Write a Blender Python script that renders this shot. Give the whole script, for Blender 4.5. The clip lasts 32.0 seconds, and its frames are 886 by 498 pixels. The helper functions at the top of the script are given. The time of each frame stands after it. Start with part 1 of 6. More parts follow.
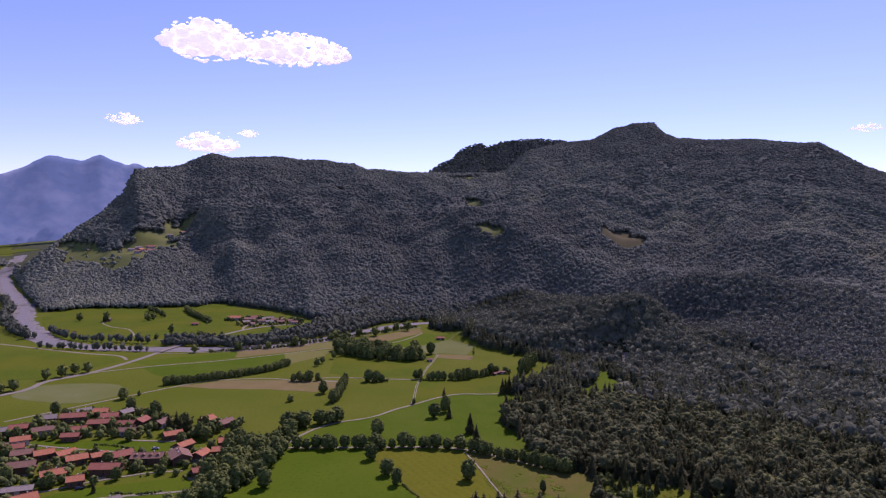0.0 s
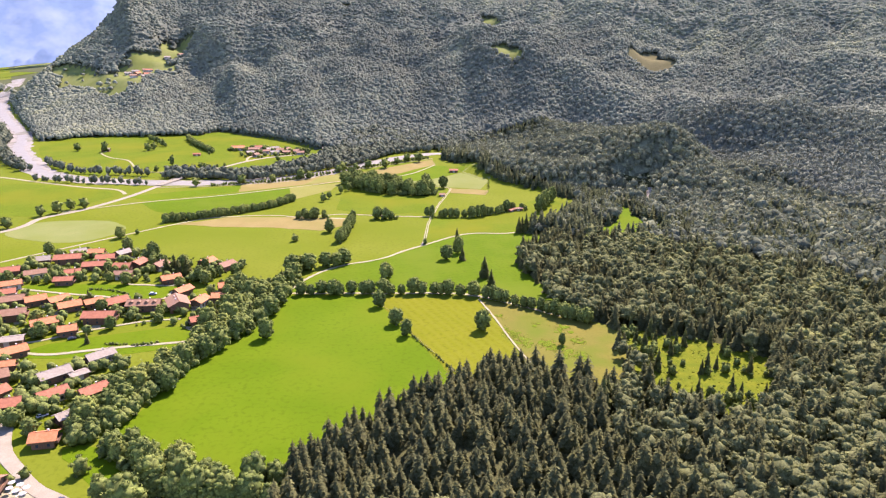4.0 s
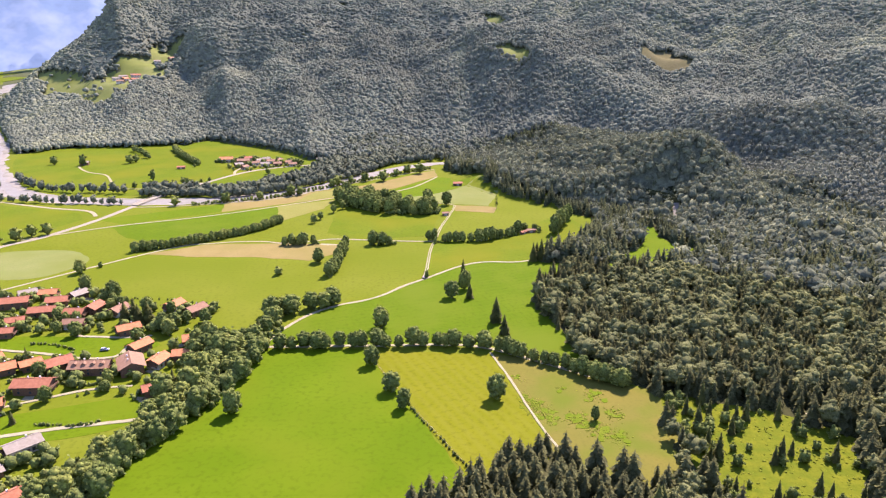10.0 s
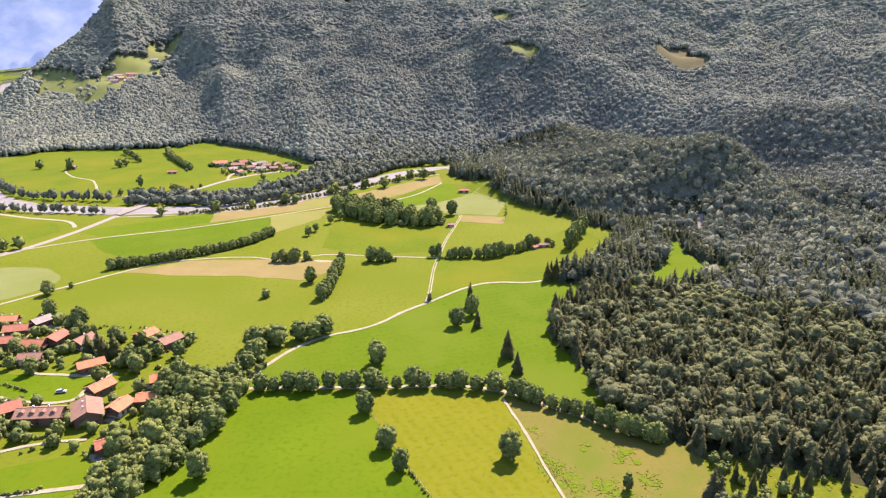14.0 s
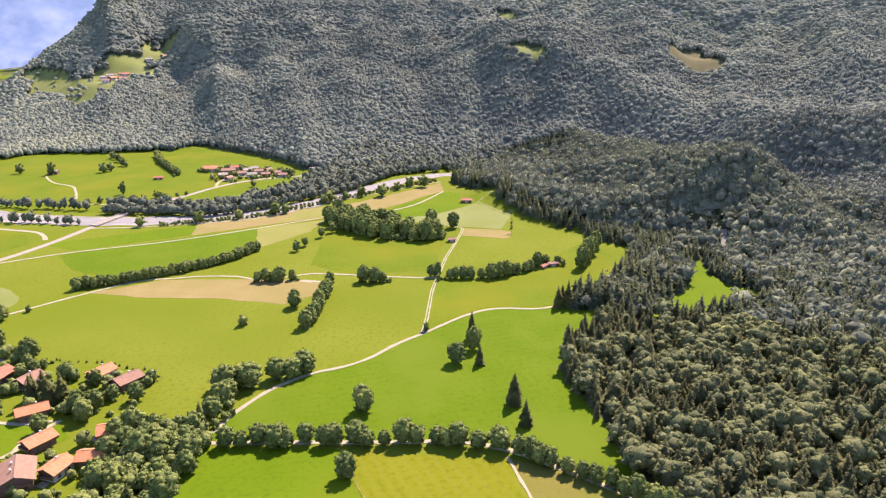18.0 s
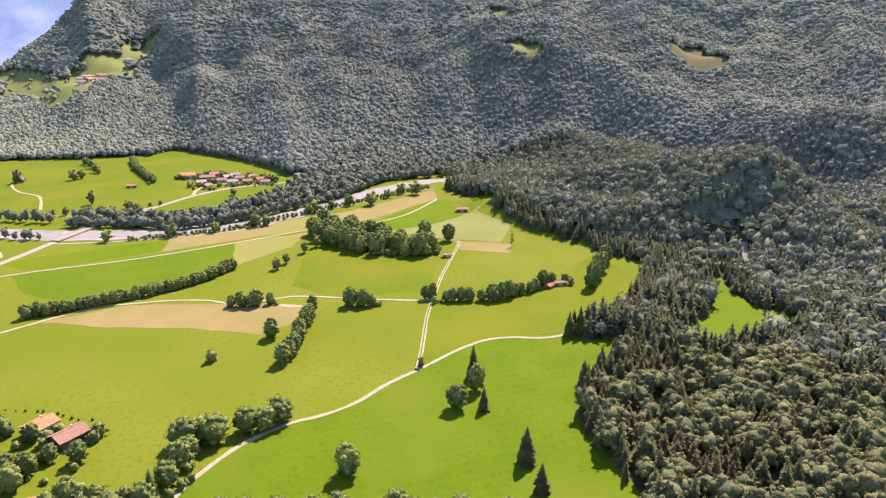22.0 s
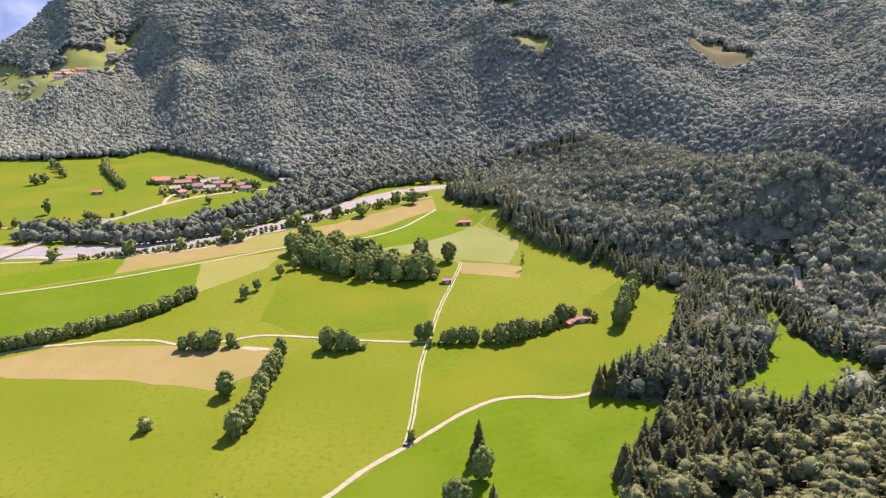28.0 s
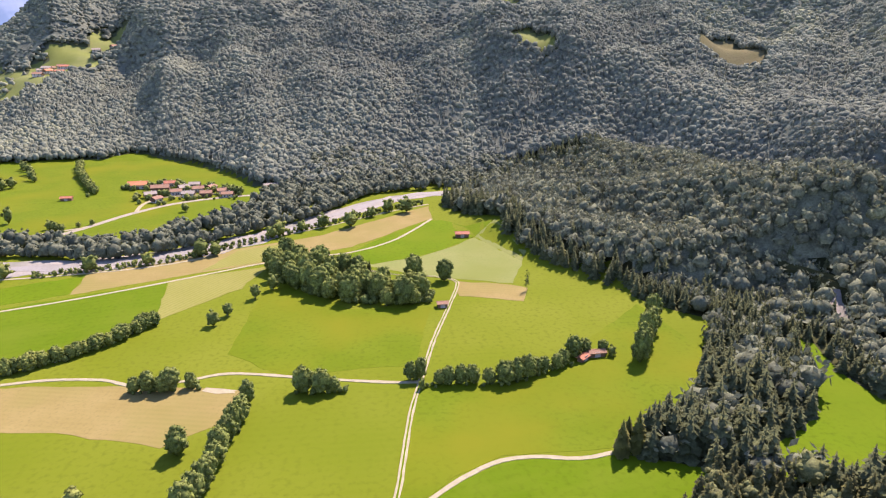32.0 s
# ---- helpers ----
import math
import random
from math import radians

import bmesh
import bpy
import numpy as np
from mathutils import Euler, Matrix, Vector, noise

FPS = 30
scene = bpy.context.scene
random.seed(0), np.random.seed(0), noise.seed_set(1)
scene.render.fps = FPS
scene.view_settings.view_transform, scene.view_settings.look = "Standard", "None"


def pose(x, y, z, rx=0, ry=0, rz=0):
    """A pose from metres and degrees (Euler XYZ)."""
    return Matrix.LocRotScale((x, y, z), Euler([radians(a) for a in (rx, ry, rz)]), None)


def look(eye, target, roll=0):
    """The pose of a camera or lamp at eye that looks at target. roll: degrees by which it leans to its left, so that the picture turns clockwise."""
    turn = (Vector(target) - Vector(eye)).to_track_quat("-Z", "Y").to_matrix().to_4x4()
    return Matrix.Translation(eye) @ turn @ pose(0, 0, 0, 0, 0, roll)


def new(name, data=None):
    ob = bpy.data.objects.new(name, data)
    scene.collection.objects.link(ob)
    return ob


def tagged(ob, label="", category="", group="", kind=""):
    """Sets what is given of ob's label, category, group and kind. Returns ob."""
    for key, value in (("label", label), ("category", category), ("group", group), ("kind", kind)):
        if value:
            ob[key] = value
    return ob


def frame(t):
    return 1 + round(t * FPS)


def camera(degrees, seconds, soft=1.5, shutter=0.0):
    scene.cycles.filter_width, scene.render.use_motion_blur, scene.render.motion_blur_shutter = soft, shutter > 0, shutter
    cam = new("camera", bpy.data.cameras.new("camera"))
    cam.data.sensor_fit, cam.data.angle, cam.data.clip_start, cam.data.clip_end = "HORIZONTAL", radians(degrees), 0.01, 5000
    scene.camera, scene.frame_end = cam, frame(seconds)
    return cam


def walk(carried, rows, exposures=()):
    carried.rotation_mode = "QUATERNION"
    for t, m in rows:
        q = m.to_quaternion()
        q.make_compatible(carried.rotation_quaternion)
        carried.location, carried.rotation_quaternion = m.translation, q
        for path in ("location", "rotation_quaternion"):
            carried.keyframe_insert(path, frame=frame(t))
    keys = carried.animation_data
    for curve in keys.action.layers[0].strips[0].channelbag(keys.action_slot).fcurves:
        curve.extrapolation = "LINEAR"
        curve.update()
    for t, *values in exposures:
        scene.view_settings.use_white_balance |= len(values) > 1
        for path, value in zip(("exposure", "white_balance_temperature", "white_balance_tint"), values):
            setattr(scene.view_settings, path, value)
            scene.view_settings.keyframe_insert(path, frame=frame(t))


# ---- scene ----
from mathutils.geometry import tessellate_polygon

cam = camera(65.2, 32.0, soft=1.2)
# seconds, x, y, z, yaw, pitch, roll of the glider's camera
PATH = [
    (0, -1.65, -68.58, 147.00, -1.671, -2.400, -0.482),
    (0.5, -1.34, -63.11, 146.84, -1.588, -5.899, -0.540),
    (1, -1.06, -57.57, 146.79, -1.460, -8.848, -0.638),
    (1.5, -0.79, -51.95, 146.87, -1.403, -13.616, -0.528),
    (2, -0.56, -46.29, 147.10, -1.303, -17.059, -0.434),
    (2.5, -0.41, -40.58, 147.43, -1.137, -17.016, -0.412),
    (3, -0.32, -34.85, 147.82, -0.999, -16.947, -0.410),
    (3.5, -0.23, -29.12, 148.20, -0.814, -16.884, -0.388),
    (5.5, -0.02, -5.81, 149.80, -0.012, -16.827, -0.174),
    (6, -0.00, 0.00, 150.00, -0.000, -16.800, -0.094),
    (6.5, 0.01, 5.78, 150.10, -0.368, -16.796, 0.023),
    (7, 0.02, 11.57, 150.20, -0.468, -16.804, 0.147),
    (7.5, 0.05, 17.39, 150.37, -0.429, -16.824, 0.180),
    (8, 0.11, 23.24, 150.62, -0.318, -16.857, 0.226),
    (8.5, 0.20, 29.09, 150.94, -0.365, -16.910, 0.292),
    (9, 0.31, 34.89, 151.28, -0.402, -16.962, 0.278),
    (9.5, 0.41, 40.64, 151.56, -0.476, -16.979, 0.326),
    (10, 0.49, 46.38, 151.78, -0.443, -16.989, 0.295),
    (10.5, 0.55, 52.13, 151.91, -0.237, -16.991, 0.238),
    (11, 0.54, 57.91, 151.91, -0.179, -17.046, 0.259),
    (11.5, 0.44, 63.71, 151.80, -0.198, -17.065, 0.309),
    (12, 0.33, 69.53, 151.64, -0.237, -17.094, 0.325),
    (12.5, 0.28, 75.41, 151.49, -0.173, -17.096, 0.262),
    (13, 0.39, 81.37, 151.40, -0.157, -17.083, 0.298),
    (13.5, 0.72, 87.49, 151.44, -0.079, -17.139, 0.375),
    (14, 1.22, 93.69, 151.51, 0.007, -17.170, 0.346),
    (14.5, 1.84, 99.89, 151.51, 0.083, -17.217, 0.307),
    (16.5, 4.41, 124.02, 150.58, 0.489, -17.187, 0.343),
    (17, 4.48, 129.66, 150.28, 0.479, -17.151, 0.293),
    (17.5, 4.30, 135.18, 150.00, 0.450, -17.129, 0.241),
    (18, 3.90, 140.62, 149.75, 0.401, -17.110, 0.129),
    (18.5, 3.30, 146.07, 149.51, 0.271, -17.111, 0.048),
    (19, 2.59, 151.60, 149.28, 0.085, -17.122, 0.081),
    (19.5, 1.87, 157.28, 149.05, 0.028, -17.121, -0.084),
    (20, 1.28, 163.13, 148.77, -0.165, -17.124, -0.041),
    (20.5, 0.90, 169.11, 148.44, -0.357, -17.122, 0.148),
    (21, 0.79, 175.19, 148.05, -0.406, -17.140, 0.178),
    (21.5, 0.93, 181.33, 147.62, -0.420, -17.134, 0.206),
    (22, 1.26, 187.50, 147.17, -0.385, -17.129, 0.300),
    (22.5, 1.74, 193.66, 146.68, -0.343, -17.169, 0.357),
    (23, 2.26, 199.78, 146.15, -0.161, -17.201, 0.375),
    (23.5, 2.71, 205.85, 145.55, -0.158, -17.236, 0.306),
    (24, 3.08, 211.88, 144.93, -0.066, -17.254, 0.286),
    (24.5, 3.34, 217.90, 144.36, -0.016, -17.261, 0.250),
    (25, 3.51, 223.93, 143.86, -0.005, -17.278, 0.268),
    (25.5, 3.58, 229.97, 143.42, -0.012, -17.320, 0.238),
    (27.5, 3.19, 254.01, 142.05, -0.204, -17.368, 0.099),
    (28, 3.20, 259.99, 141.68, -0.204, -17.364, 0.099),
    (28.5, 3.30, 265.93, 141.29, -0.222, -17.391, -0.017),
    (29, 3.44, 271.84, 140.90, -0.249, -17.408, -0.027),
    (29.5, 3.61, 277.71, 140.52, -0.273, -17.393, -0.070),
    (30, 3.78, 283.56, 140.15, -0.250, -17.431, -0.135),
    (30.5, 3.98, 289.41, 139.79, -0.293, -17.430, -0.133),
    (31, 4.20, 295.30, 139.43, -0.292, -17.443, -0.122),
    (31.5, 4.45, 301.23, 139.05, -0.304, -17.483, -0.082),
    (32, 4.73, 307.20, 138.64, -0.338, -17.490, -0.050),
]
EXPOSURES = [(0.0, 0.18, 5900, 66), (0.5, 0.32, 5950, 64), (1.0, 0.78, 6100, 58), (1.5, 1.33, 6400, 48), (2.0, 1.8, 6600, 40), (2.5, 2.04, 6650, 40), (3.5, 2.1, 6700, 40), (6.0, 2.07, 6700, 40), (18.0, 2.02, 6750, 40), (32.0, 1.92, 6800, 40)]
walk(cam, [(r[0], pose(r[1], r[2], r[3], 90 + r[5], r[6], r[4])) for r in PATH], EXPOSURES)

# ---- light: high summer sun ahead of the camera and a clear sky ----
SUN_AZ, SUN_EL = 26.0, 50.0      # degrees clockwise from +y, above the horizon
world = bpy.data.worlds.new("sky")
scene.world = world
world.use_nodes = True
wn = world.node_tree
sky = wn.nodes.new("ShaderNodeTexSky")
sky.sky_type, sky.sun_disc = "NISHITA", False
sky.sun_elevation, sky.sun_rotation = radians(SUN_EL), radians(SUN_AZ)
sky.altitude, sky.air_density, sky.dust_density, sky.ozone_density = 1200, 0.9, 0.0, 4.0
wn.links.new(sky.outputs[0], wn.nodes["Background"].inputs[0])
wn.nodes["Background"].inputs[1].default_value = 0.13
sun = new("sun", bpy.data.lights.new("sun", "SUN"))
sun.data.energy, sun.data.angle, sun.data.color = 3.7, radians(0.53), (1.0, 0.95, 0.86)
sd = Vector((math.sin(radians(SUN_AZ)) * math.cos(radians(SUN_EL)), math.cos(radians(SUN_AZ)) * math.cos(radians(SUN_EL)), math.sin(radians(SUN_EL))))
sun.matrix_world = look(sd * 900, (0, 0, 0))


# ---- materials ----
def material(name, a, b, scale=0.3, rough=0.85, fine=6.0, bump=0.0, metal=0.0, detail=4.0, spec=0.3, third=None, third_scale=0.01,
             stretch=(1, 1, 1), turn=0.0, stripes=None, dim=0.72):
    """Two colours mixed by noise at two scales, a third at a broad one, optional stripes (period in metres, colour, strength)."""
    m = bpy.data.materials.new(name)
    m.use_nodes = True
    t = m.node_tree
    bs = t.nodes["Principled BSDF"]
    bs.inputs["Roughness"].default_value, bs.inputs["Metallic"].default_value = rough, metal
    bs.inputs["Specular IOR Level"].default_value = spec
    co = t.nodes.new("ShaderNodeTexCoord")
    mp = t.nodes.new("ShaderNodeMapping")
    mp.inputs["Scale"].default_value, mp.inputs["Rotation"].default_value = stretch, (0, 0, radians(turn))
    t.links.new(co.outputs["Object"], mp.inputs[0])

    def tex(s, d):
        n = t.nodes.new("ShaderNodeTexNoise")
        n.inputs["Scale"].default_value, n.inputs["Detail"].default_value = s, d
        t.links.new(mp.outputs[0], n.inputs["Vector"])
        return n.outputs[0]

    def mix(fac, c1, c2, lo=0.35, hi=0.65):
        r = t.nodes.new("ShaderNodeMapRange")
        r.inputs[1].default_value, r.inputs[2].default_value = lo, hi
        t.links.new(fac, r.inputs[0])
        x = t.nodes.new("ShaderNodeMix")
        x.data_type = "RGBA"
        t.links.new(r.outputs[0], x.inputs[0])
        for sock, c in ((x.inputs[6], c1), (x.inputs[7], c2)):
            if isinstance(c, tuple):
                sock.default_value = (*c, 1)
            else:
                t.links.new(c, sock)
        return x.outputs[2]
    col = mix(tex(scale, detail), a, b)
    mean = tuple(0.5 * (p + q) for p, q in zip(a, b))
    col = mix(tex(fine, 2.0), col, tuple(dim * p for p in mean), 0.5, 0.8)
    if third:
        col = mix(tex(third_scale, 3.0), col, third, 0.45, 0.7)
    if stripes:
        w = t.nodes.new("ShaderNodeTexWave")
        w.inputs["Scale"].default_value = 0.314 / stripes[0]
        w.inputs["Distortion"].default_value, w.inputs["Detail"].default_value, w.inputs["Detail Scale"].default_value = 1.2, 2.0, 0.4
        t.links.new(mp.outputs[0], w.inputs["Vector"])
        r = t.nodes.new("ShaderNodeMath")
        r.operation, r.inputs[1].default_value = "MULTIPLY", stripes[2]
        t.links.new(w.outputs["Fac"], r.inputs[0])
        col = mix(r.outputs[0], col, stripes[1], 0.0, 1.0)
    t.links.new(col, bs.inputs["Base Color"])
    if bump:
        n = t.nodes.new("ShaderNodeBump")
        n.inputs["Strength"].default_value, n.inputs["Distance"].default_value = bump, 0.3
        t.links.new(tex(fine * 0.5, 3.0), n.inputs["Height"])
        t.links.new(n.outputs[0], bs.inputs["Normal"])
    return m


def foliage(name, dark, light, warm, through_leaf=0.35, attr=True, clump=3.0, fine=1.1, depth=0.6, relief=0.9, wax=0.012, speck=0.0, contrast=(0.55, 1.35), grain=(0.6, 1.4)):
    """Leaf surface: colour varied from tree to tree and in clumps, with light coming through the leaves."""
    m = bpy.data.materials.new(name)
    m.use_nodes = True
    t = m.node_tree
    t.nodes.remove(t.nodes["Principled BSDF"])
    out = t.nodes["Material Output"]
    if attr:
        rnd = t.nodes.new("ShaderNodeAttribute")
        rnd.attribute_name = "tint"
        fac = rnd.outputs["Fac"]
    else:
        rnd = t.nodes.new("ShaderNodeObjectInfo")
        fac = rnd.outputs["Random"]
    ramp = t.nodes.new("ShaderNodeValToRGB")
    e = ramp.color_ramp.elements
    e[0].color, e[1].color = (*dark, 1), (*light, 1)
    e[0].position, e[1].position = 0.05, 0.8
    k = e.new(1.0)
    k.color = (*warm, 1)
    t.links.new(fac, ramp.inputs[0])
    co = t.nodes.new("ShaderNodeTexCoord")
    n = t.nodes.new("ShaderNodeTexNoise")
    n.inputs["Scale"].default_value, n.inputs["Detail"].default_value = clump, 6.0
    t.links.new(co.outputs["Object"], n.inputs["Vector"])
    nb = t.nodes.new("ShaderNodeTexNoise")
    nb.inputs["Scale"].default_value, nb.inputs["Detail"].default_value = fine, 4.0
    t.links.new(co.outputs["Object"], nb.inputs["Vector"])
    bp = t.nodes.new("ShaderNodeBump")
    bp.inputs["Strength"].default_value, bp.inputs["Distance"].default_value = relief, depth
    t.links.new(nb.outputs[0], bp.inputs["Height"])
    r = t.nodes.new("ShaderNodeMapRange")
    r.inputs[1].default_value, r.inputs[2].default_value, r.inputs[3].default_value, r.inputs[4].default_value = 0.3, 0.7, *contrast
    t.links.new(n.outputs[0], r.inputs[0])
    x = t.nodes.new("ShaderNodeMix")
    x.data_type, x.blend_type, x.inputs[0].default_value = "RGBA", "MULTIPLY", 1.0
    t.links.new(ramp.outputs[0], x.inputs[6])
    t.links.new(r.outputs[0], x.inputs[7])
    if speck:       # mottling: single sprays, with the dark of the gaps between them put into the colour
        ns = t.nodes.new("ShaderNodeTexNoise")
        ns.inputs["Scale"].default_value, ns.inputs["Detail"].default_value = speck, 2.0
        t.links.new(co.outputs["Object"], ns.inputs["Vector"])
        rs = t.nodes.new("ShaderNodeMapRange")
        rs.inputs[1].default_value, rs.inputs[2].default_value, rs.inputs[3].default_value, rs.inputs[4].default_value = 0.36, 0.64, *grain
        t.links.new(ns.outputs[0], rs.inputs[0])
        xs = t.nodes.new("ShaderNodeMath")
        xs.operation = "MULTIPLY"
        t.links.new(r.outputs[0], xs.inputs[0])
        t.links.new(rs.outputs[0], xs.inputs[1])
        t.links.new(xs.outputs[0], x.inputs[7])
    d = t.nodes.new("ShaderNodeBsdfDiffuse")
    tr = t.nodes.new("ShaderNodeBsdfTranslucent")
    gl = t.nodes.new("ShaderNodeBsdfGlossy")
    gl.inputs["Roughness"].default_value = 0.8
    t.links.new(bp.outputs[0], d.inputs["Normal"])
    ms = t.nodes.new("ShaderNodeMixShader")
    ms.inputs[0].default_value = through_leaf
    mg = t.nodes.new("ShaderNodeMixShader")
    mg.inputs[0].default_value = wax
    t.links.new(x.outputs[2], d.inputs[0])
    t.links.new(x.outputs[2], tr.inputs[0])
    t.links.new(d.outputs[0], ms.inputs[1])
    t.links.new(tr.outputs[0], ms.inputs[2])
    t.links.new(ms.outputs[0], mg.inputs[1])
    t.links.new(gl.outputs[0], mg.inputs[2])
    t.links.new(mg.outputs[0], out.inputs[0])
    return m


M_VALLEY = material("valley_grass", (0.086, 0.112, 0.006), (0.10, 0.122, 0.01), 0.02, fine=0.42, third=(0.077, 0.106, 0.005), third_scale=0.009, stripes=(4.0, (0.102, 0.122, 0.012), 0.12), turn=84, spec=0.02, dim=0.74)
M_GREEN = material("lush_grass", (0.057, 0.103, 0.002), (0.069, 0.114, 0.003), 0.03, fine=0.42, third=(0.076, 0.112, 0.004), third_scale=0.02, spec=0.02, dim=0.74)
M_DEEP = material("dark_grass", (0.054, 0.098, 0.002), (0.064, 0.106, 0.003), 0.05, fine=0.42, third=(0.072, 0.108, 0.006), third_scale=0.025, stripes=(5.0, (0.074, 0.114, 0.006), 0.2), turn=70, spec=0.02, dim=0.74)
M_FRESH = material("fresh_grass", (0.068, 0.103, 0.004), (0.08, 0.113, 0.006), 0.04, fine=0.42, third=(0.098, 0.112, 0.006), third_scale=0.015, spec=0.02, dim=0.74)
M_MOWN = material("mown_grass", (0.098, 0.112, 0.004), (0.11, 0.12, 0.006), 0.05, fine=0.42, stripes=(5.0, (0.125, 0.128, 0.015), 0.3), turn=-26, spec=0.02, dim=0.74)
M_DRY = material("dry_meadow", (0.12, 0.108, 0.021), (0.106, 0.104, 0.019), 0.06, fine=0.7, third=(0.08, 0.103, 0.011), third_scale=0.045, spec=0.02, dim=0.82)
M_BUSHY = material("rough_pasture", (0.105, 0.118, 0.008), (0.07, 0.095, 0.006), 0.2, fine=0.9, bump=0.5, spec=0.02)
M_STUBBLE = material("stubble", (0.158, 0.128, 0.042), (0.178, 0.145, 0.052), 0.08, fine=0.8, third=(0.14, 0.125, 0.035), third_scale=0.03, stripes=(3.0, (0.19, 0.155, 0.058), 0.2), turn=-84, spec=0.02, dim=0.8)
M_PALE = material("pale_hay_meadow", (0.14, 0.155, 0.05), (0.12, 0.145, 0.04), 0.05, fine=0.7, third=(0.11, 0.132, 0.03), third_scale=0.02, spec=0.02, dim=0.8)
M_SWATH = material("hay_in_rows", (0.125, 0.135, 0.024), (0.14, 0.145, 0.032), 0.05, fine=0.7, stripes=(2.4, (0.185, 0.175, 0.065), 0.34), turn=24, spec=0.02, dim=0.8)
M_UNDER = material("mountain_undergrowth", (0.055, 0.066, 0.03), (0.08, 0.092, 0.042), 0.12, fine=0.5, third=(0.06, 0.07, 0.045), third_scale=0.02, spec=0.0)
M_OLIVE = material("dry_hill_pasture", (0.13, 0.118, 0.06), (0.11, 0.105, 0.05), 0.05, fine=0.4, spec=0.0)
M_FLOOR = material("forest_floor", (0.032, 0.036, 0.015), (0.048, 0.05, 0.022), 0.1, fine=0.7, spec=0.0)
M_GRAVEL = material("gravel_track", (0.265, 0.24, 0.145), (0.215, 0.197, 0.118), 0.4, fine=3.0, spec=0.03)
M_ROAD = material("grey_asphalt", (0.20, 0.18, 0.125), (0.235, 0.212, 0.152), 0.3, fine=3.0, spec=0.05)
M_BANK = material("river_gravel", (0.23, 0.215, 0.175), (0.19, 0.18, 0.148), 0.1, fine=0.8, third=(0.12, 0.125, 0.09), third_scale=0.04, spec=0.05)
M_WATER = material("river_water", (0.165, 0.16, 0.13), (0.19, 0.185, 0.155), 0.1, rough=0.6, fine=0.6, bump=0.25, spec=0.08)
M_BARK = material("bark", (0.10, 0.075, 0.05), (0.15, 0.12, 0.09), 2.0, fine=8)
M_WEED = material("green_weeds", (0.07, 0.112, 0.004), (0.095, 0.125, 0.01), 0.25, fine=0.9, spec=0.02, bump=0.4)
M_LEAF = foliage("broad_leaves", (0.095, 0.124, 0.026), (0.14, 0.17, 0.036), (0.165, 0.188, 0.038), 0.19, attr=False, fine=14.0, depth=0.05, speck=16.0, grain=(0.72, 1.28))
M_NEEDLE = foliage("spruce_needles", (0.08, 0.088, 0.018), (0.11, 0.118, 0.024), (0.135, 0.132, 0.03), 0.4, attr=False, fine=11.0, depth=0.06)
M_HEDGE = foliage("hedge_leaves", (0.095, 0.124, 0.028), (0.14, 0.17, 0.038), (0.165, 0.188, 0.04), 0.19, clump=0.5, speck=1.5, grain=(0.72, 1.28))
M_WOODS_LEAF = foliage("woodland_leaves", (0.106, 0.118, 0.043), (0.158, 0.168, 0.058), (0.205, 0.211, 0.06), 0.3, clump=0.3, fine=1.6, depth=0.5, relief=0.7, wax=0.010, speck=1.3, contrast=(0.7, 1.25), grain=(0.78, 1.22))
M_WOODS_NEEDLE = foliage("woodland_needles", (0.084, 0.09, 0.035), (0.114, 0.118, 0.042), (0.142, 0.139, 0.05), 0.4, clump=0.3, wax=0.006, speck=1.3, contrast=(0.7, 1.25), grain=(0.78, 1.22))
# pale grey-blue of haze put into the slope leaf and ridge leaf colours
M_SLOPE_LEAF_HAZED = foliage("mountain_woods", (0.098, 0.114, 0.080), (0.158, 0.18, 0.117), (0.205, 0.223, 0.122), 0.24, clump=0.12, fine=0.8, depth=0.8, relief=0.4, wax=0.015, speck=0.5, contrast=(0.75, 1.22), grain=(0.85, 1.15))
M_RIDGE_LEAF_HAZED = foliage("ridge_leaves", (0.092, 0.106, 0.066), (0.148, 0.165, 0.094), (0.20, 0.208, 0.102), 0.24, clump=0.25, fine=1.2, depth=0.6, relief=0.5, wax=0.008, speck=0.9, contrast=(0.7, 1.25), grain=(0.82, 1.18))
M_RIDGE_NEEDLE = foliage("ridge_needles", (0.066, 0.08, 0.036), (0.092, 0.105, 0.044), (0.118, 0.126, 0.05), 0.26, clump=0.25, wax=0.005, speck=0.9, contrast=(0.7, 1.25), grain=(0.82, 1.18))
M_SHRUB = foliage("pasture_shrubs", (0.15, 0.19, 0.02), (0.19, 0.23, 0.03), (0.21, 0.24, 0.03), 0.5, wax=0.0, relief=0.3)
# distance haze put into the range's colour: blue base and a bluish glow
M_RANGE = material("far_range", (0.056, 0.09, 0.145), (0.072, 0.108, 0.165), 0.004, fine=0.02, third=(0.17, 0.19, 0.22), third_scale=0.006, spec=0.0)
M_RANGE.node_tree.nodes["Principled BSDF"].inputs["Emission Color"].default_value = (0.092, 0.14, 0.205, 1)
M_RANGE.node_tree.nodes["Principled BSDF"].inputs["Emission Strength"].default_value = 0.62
M_WALL = material("white_render", (0.50, 0.46, 0.40), (0.42, 0.39, 0.34), 0.5, fine=4)
M_TIMBER = material("dark_timber", (0.12, 0.065, 0.035), (0.18, 0.10, 0.055), 1.5, fine=9, stretch=(1, 1, 5))
M_GREYWOOD = material("weathered_wood", (0.30, 0.26, 0.21), (0.38, 0.34, 0.28), 1.5, fine=9)
M_ORANGE = material("orange_roof_tiles", (0.36, 0.128, 0.046), (0.43, 0.17, 0.07), 0.8, fine=5, bump=0.3)
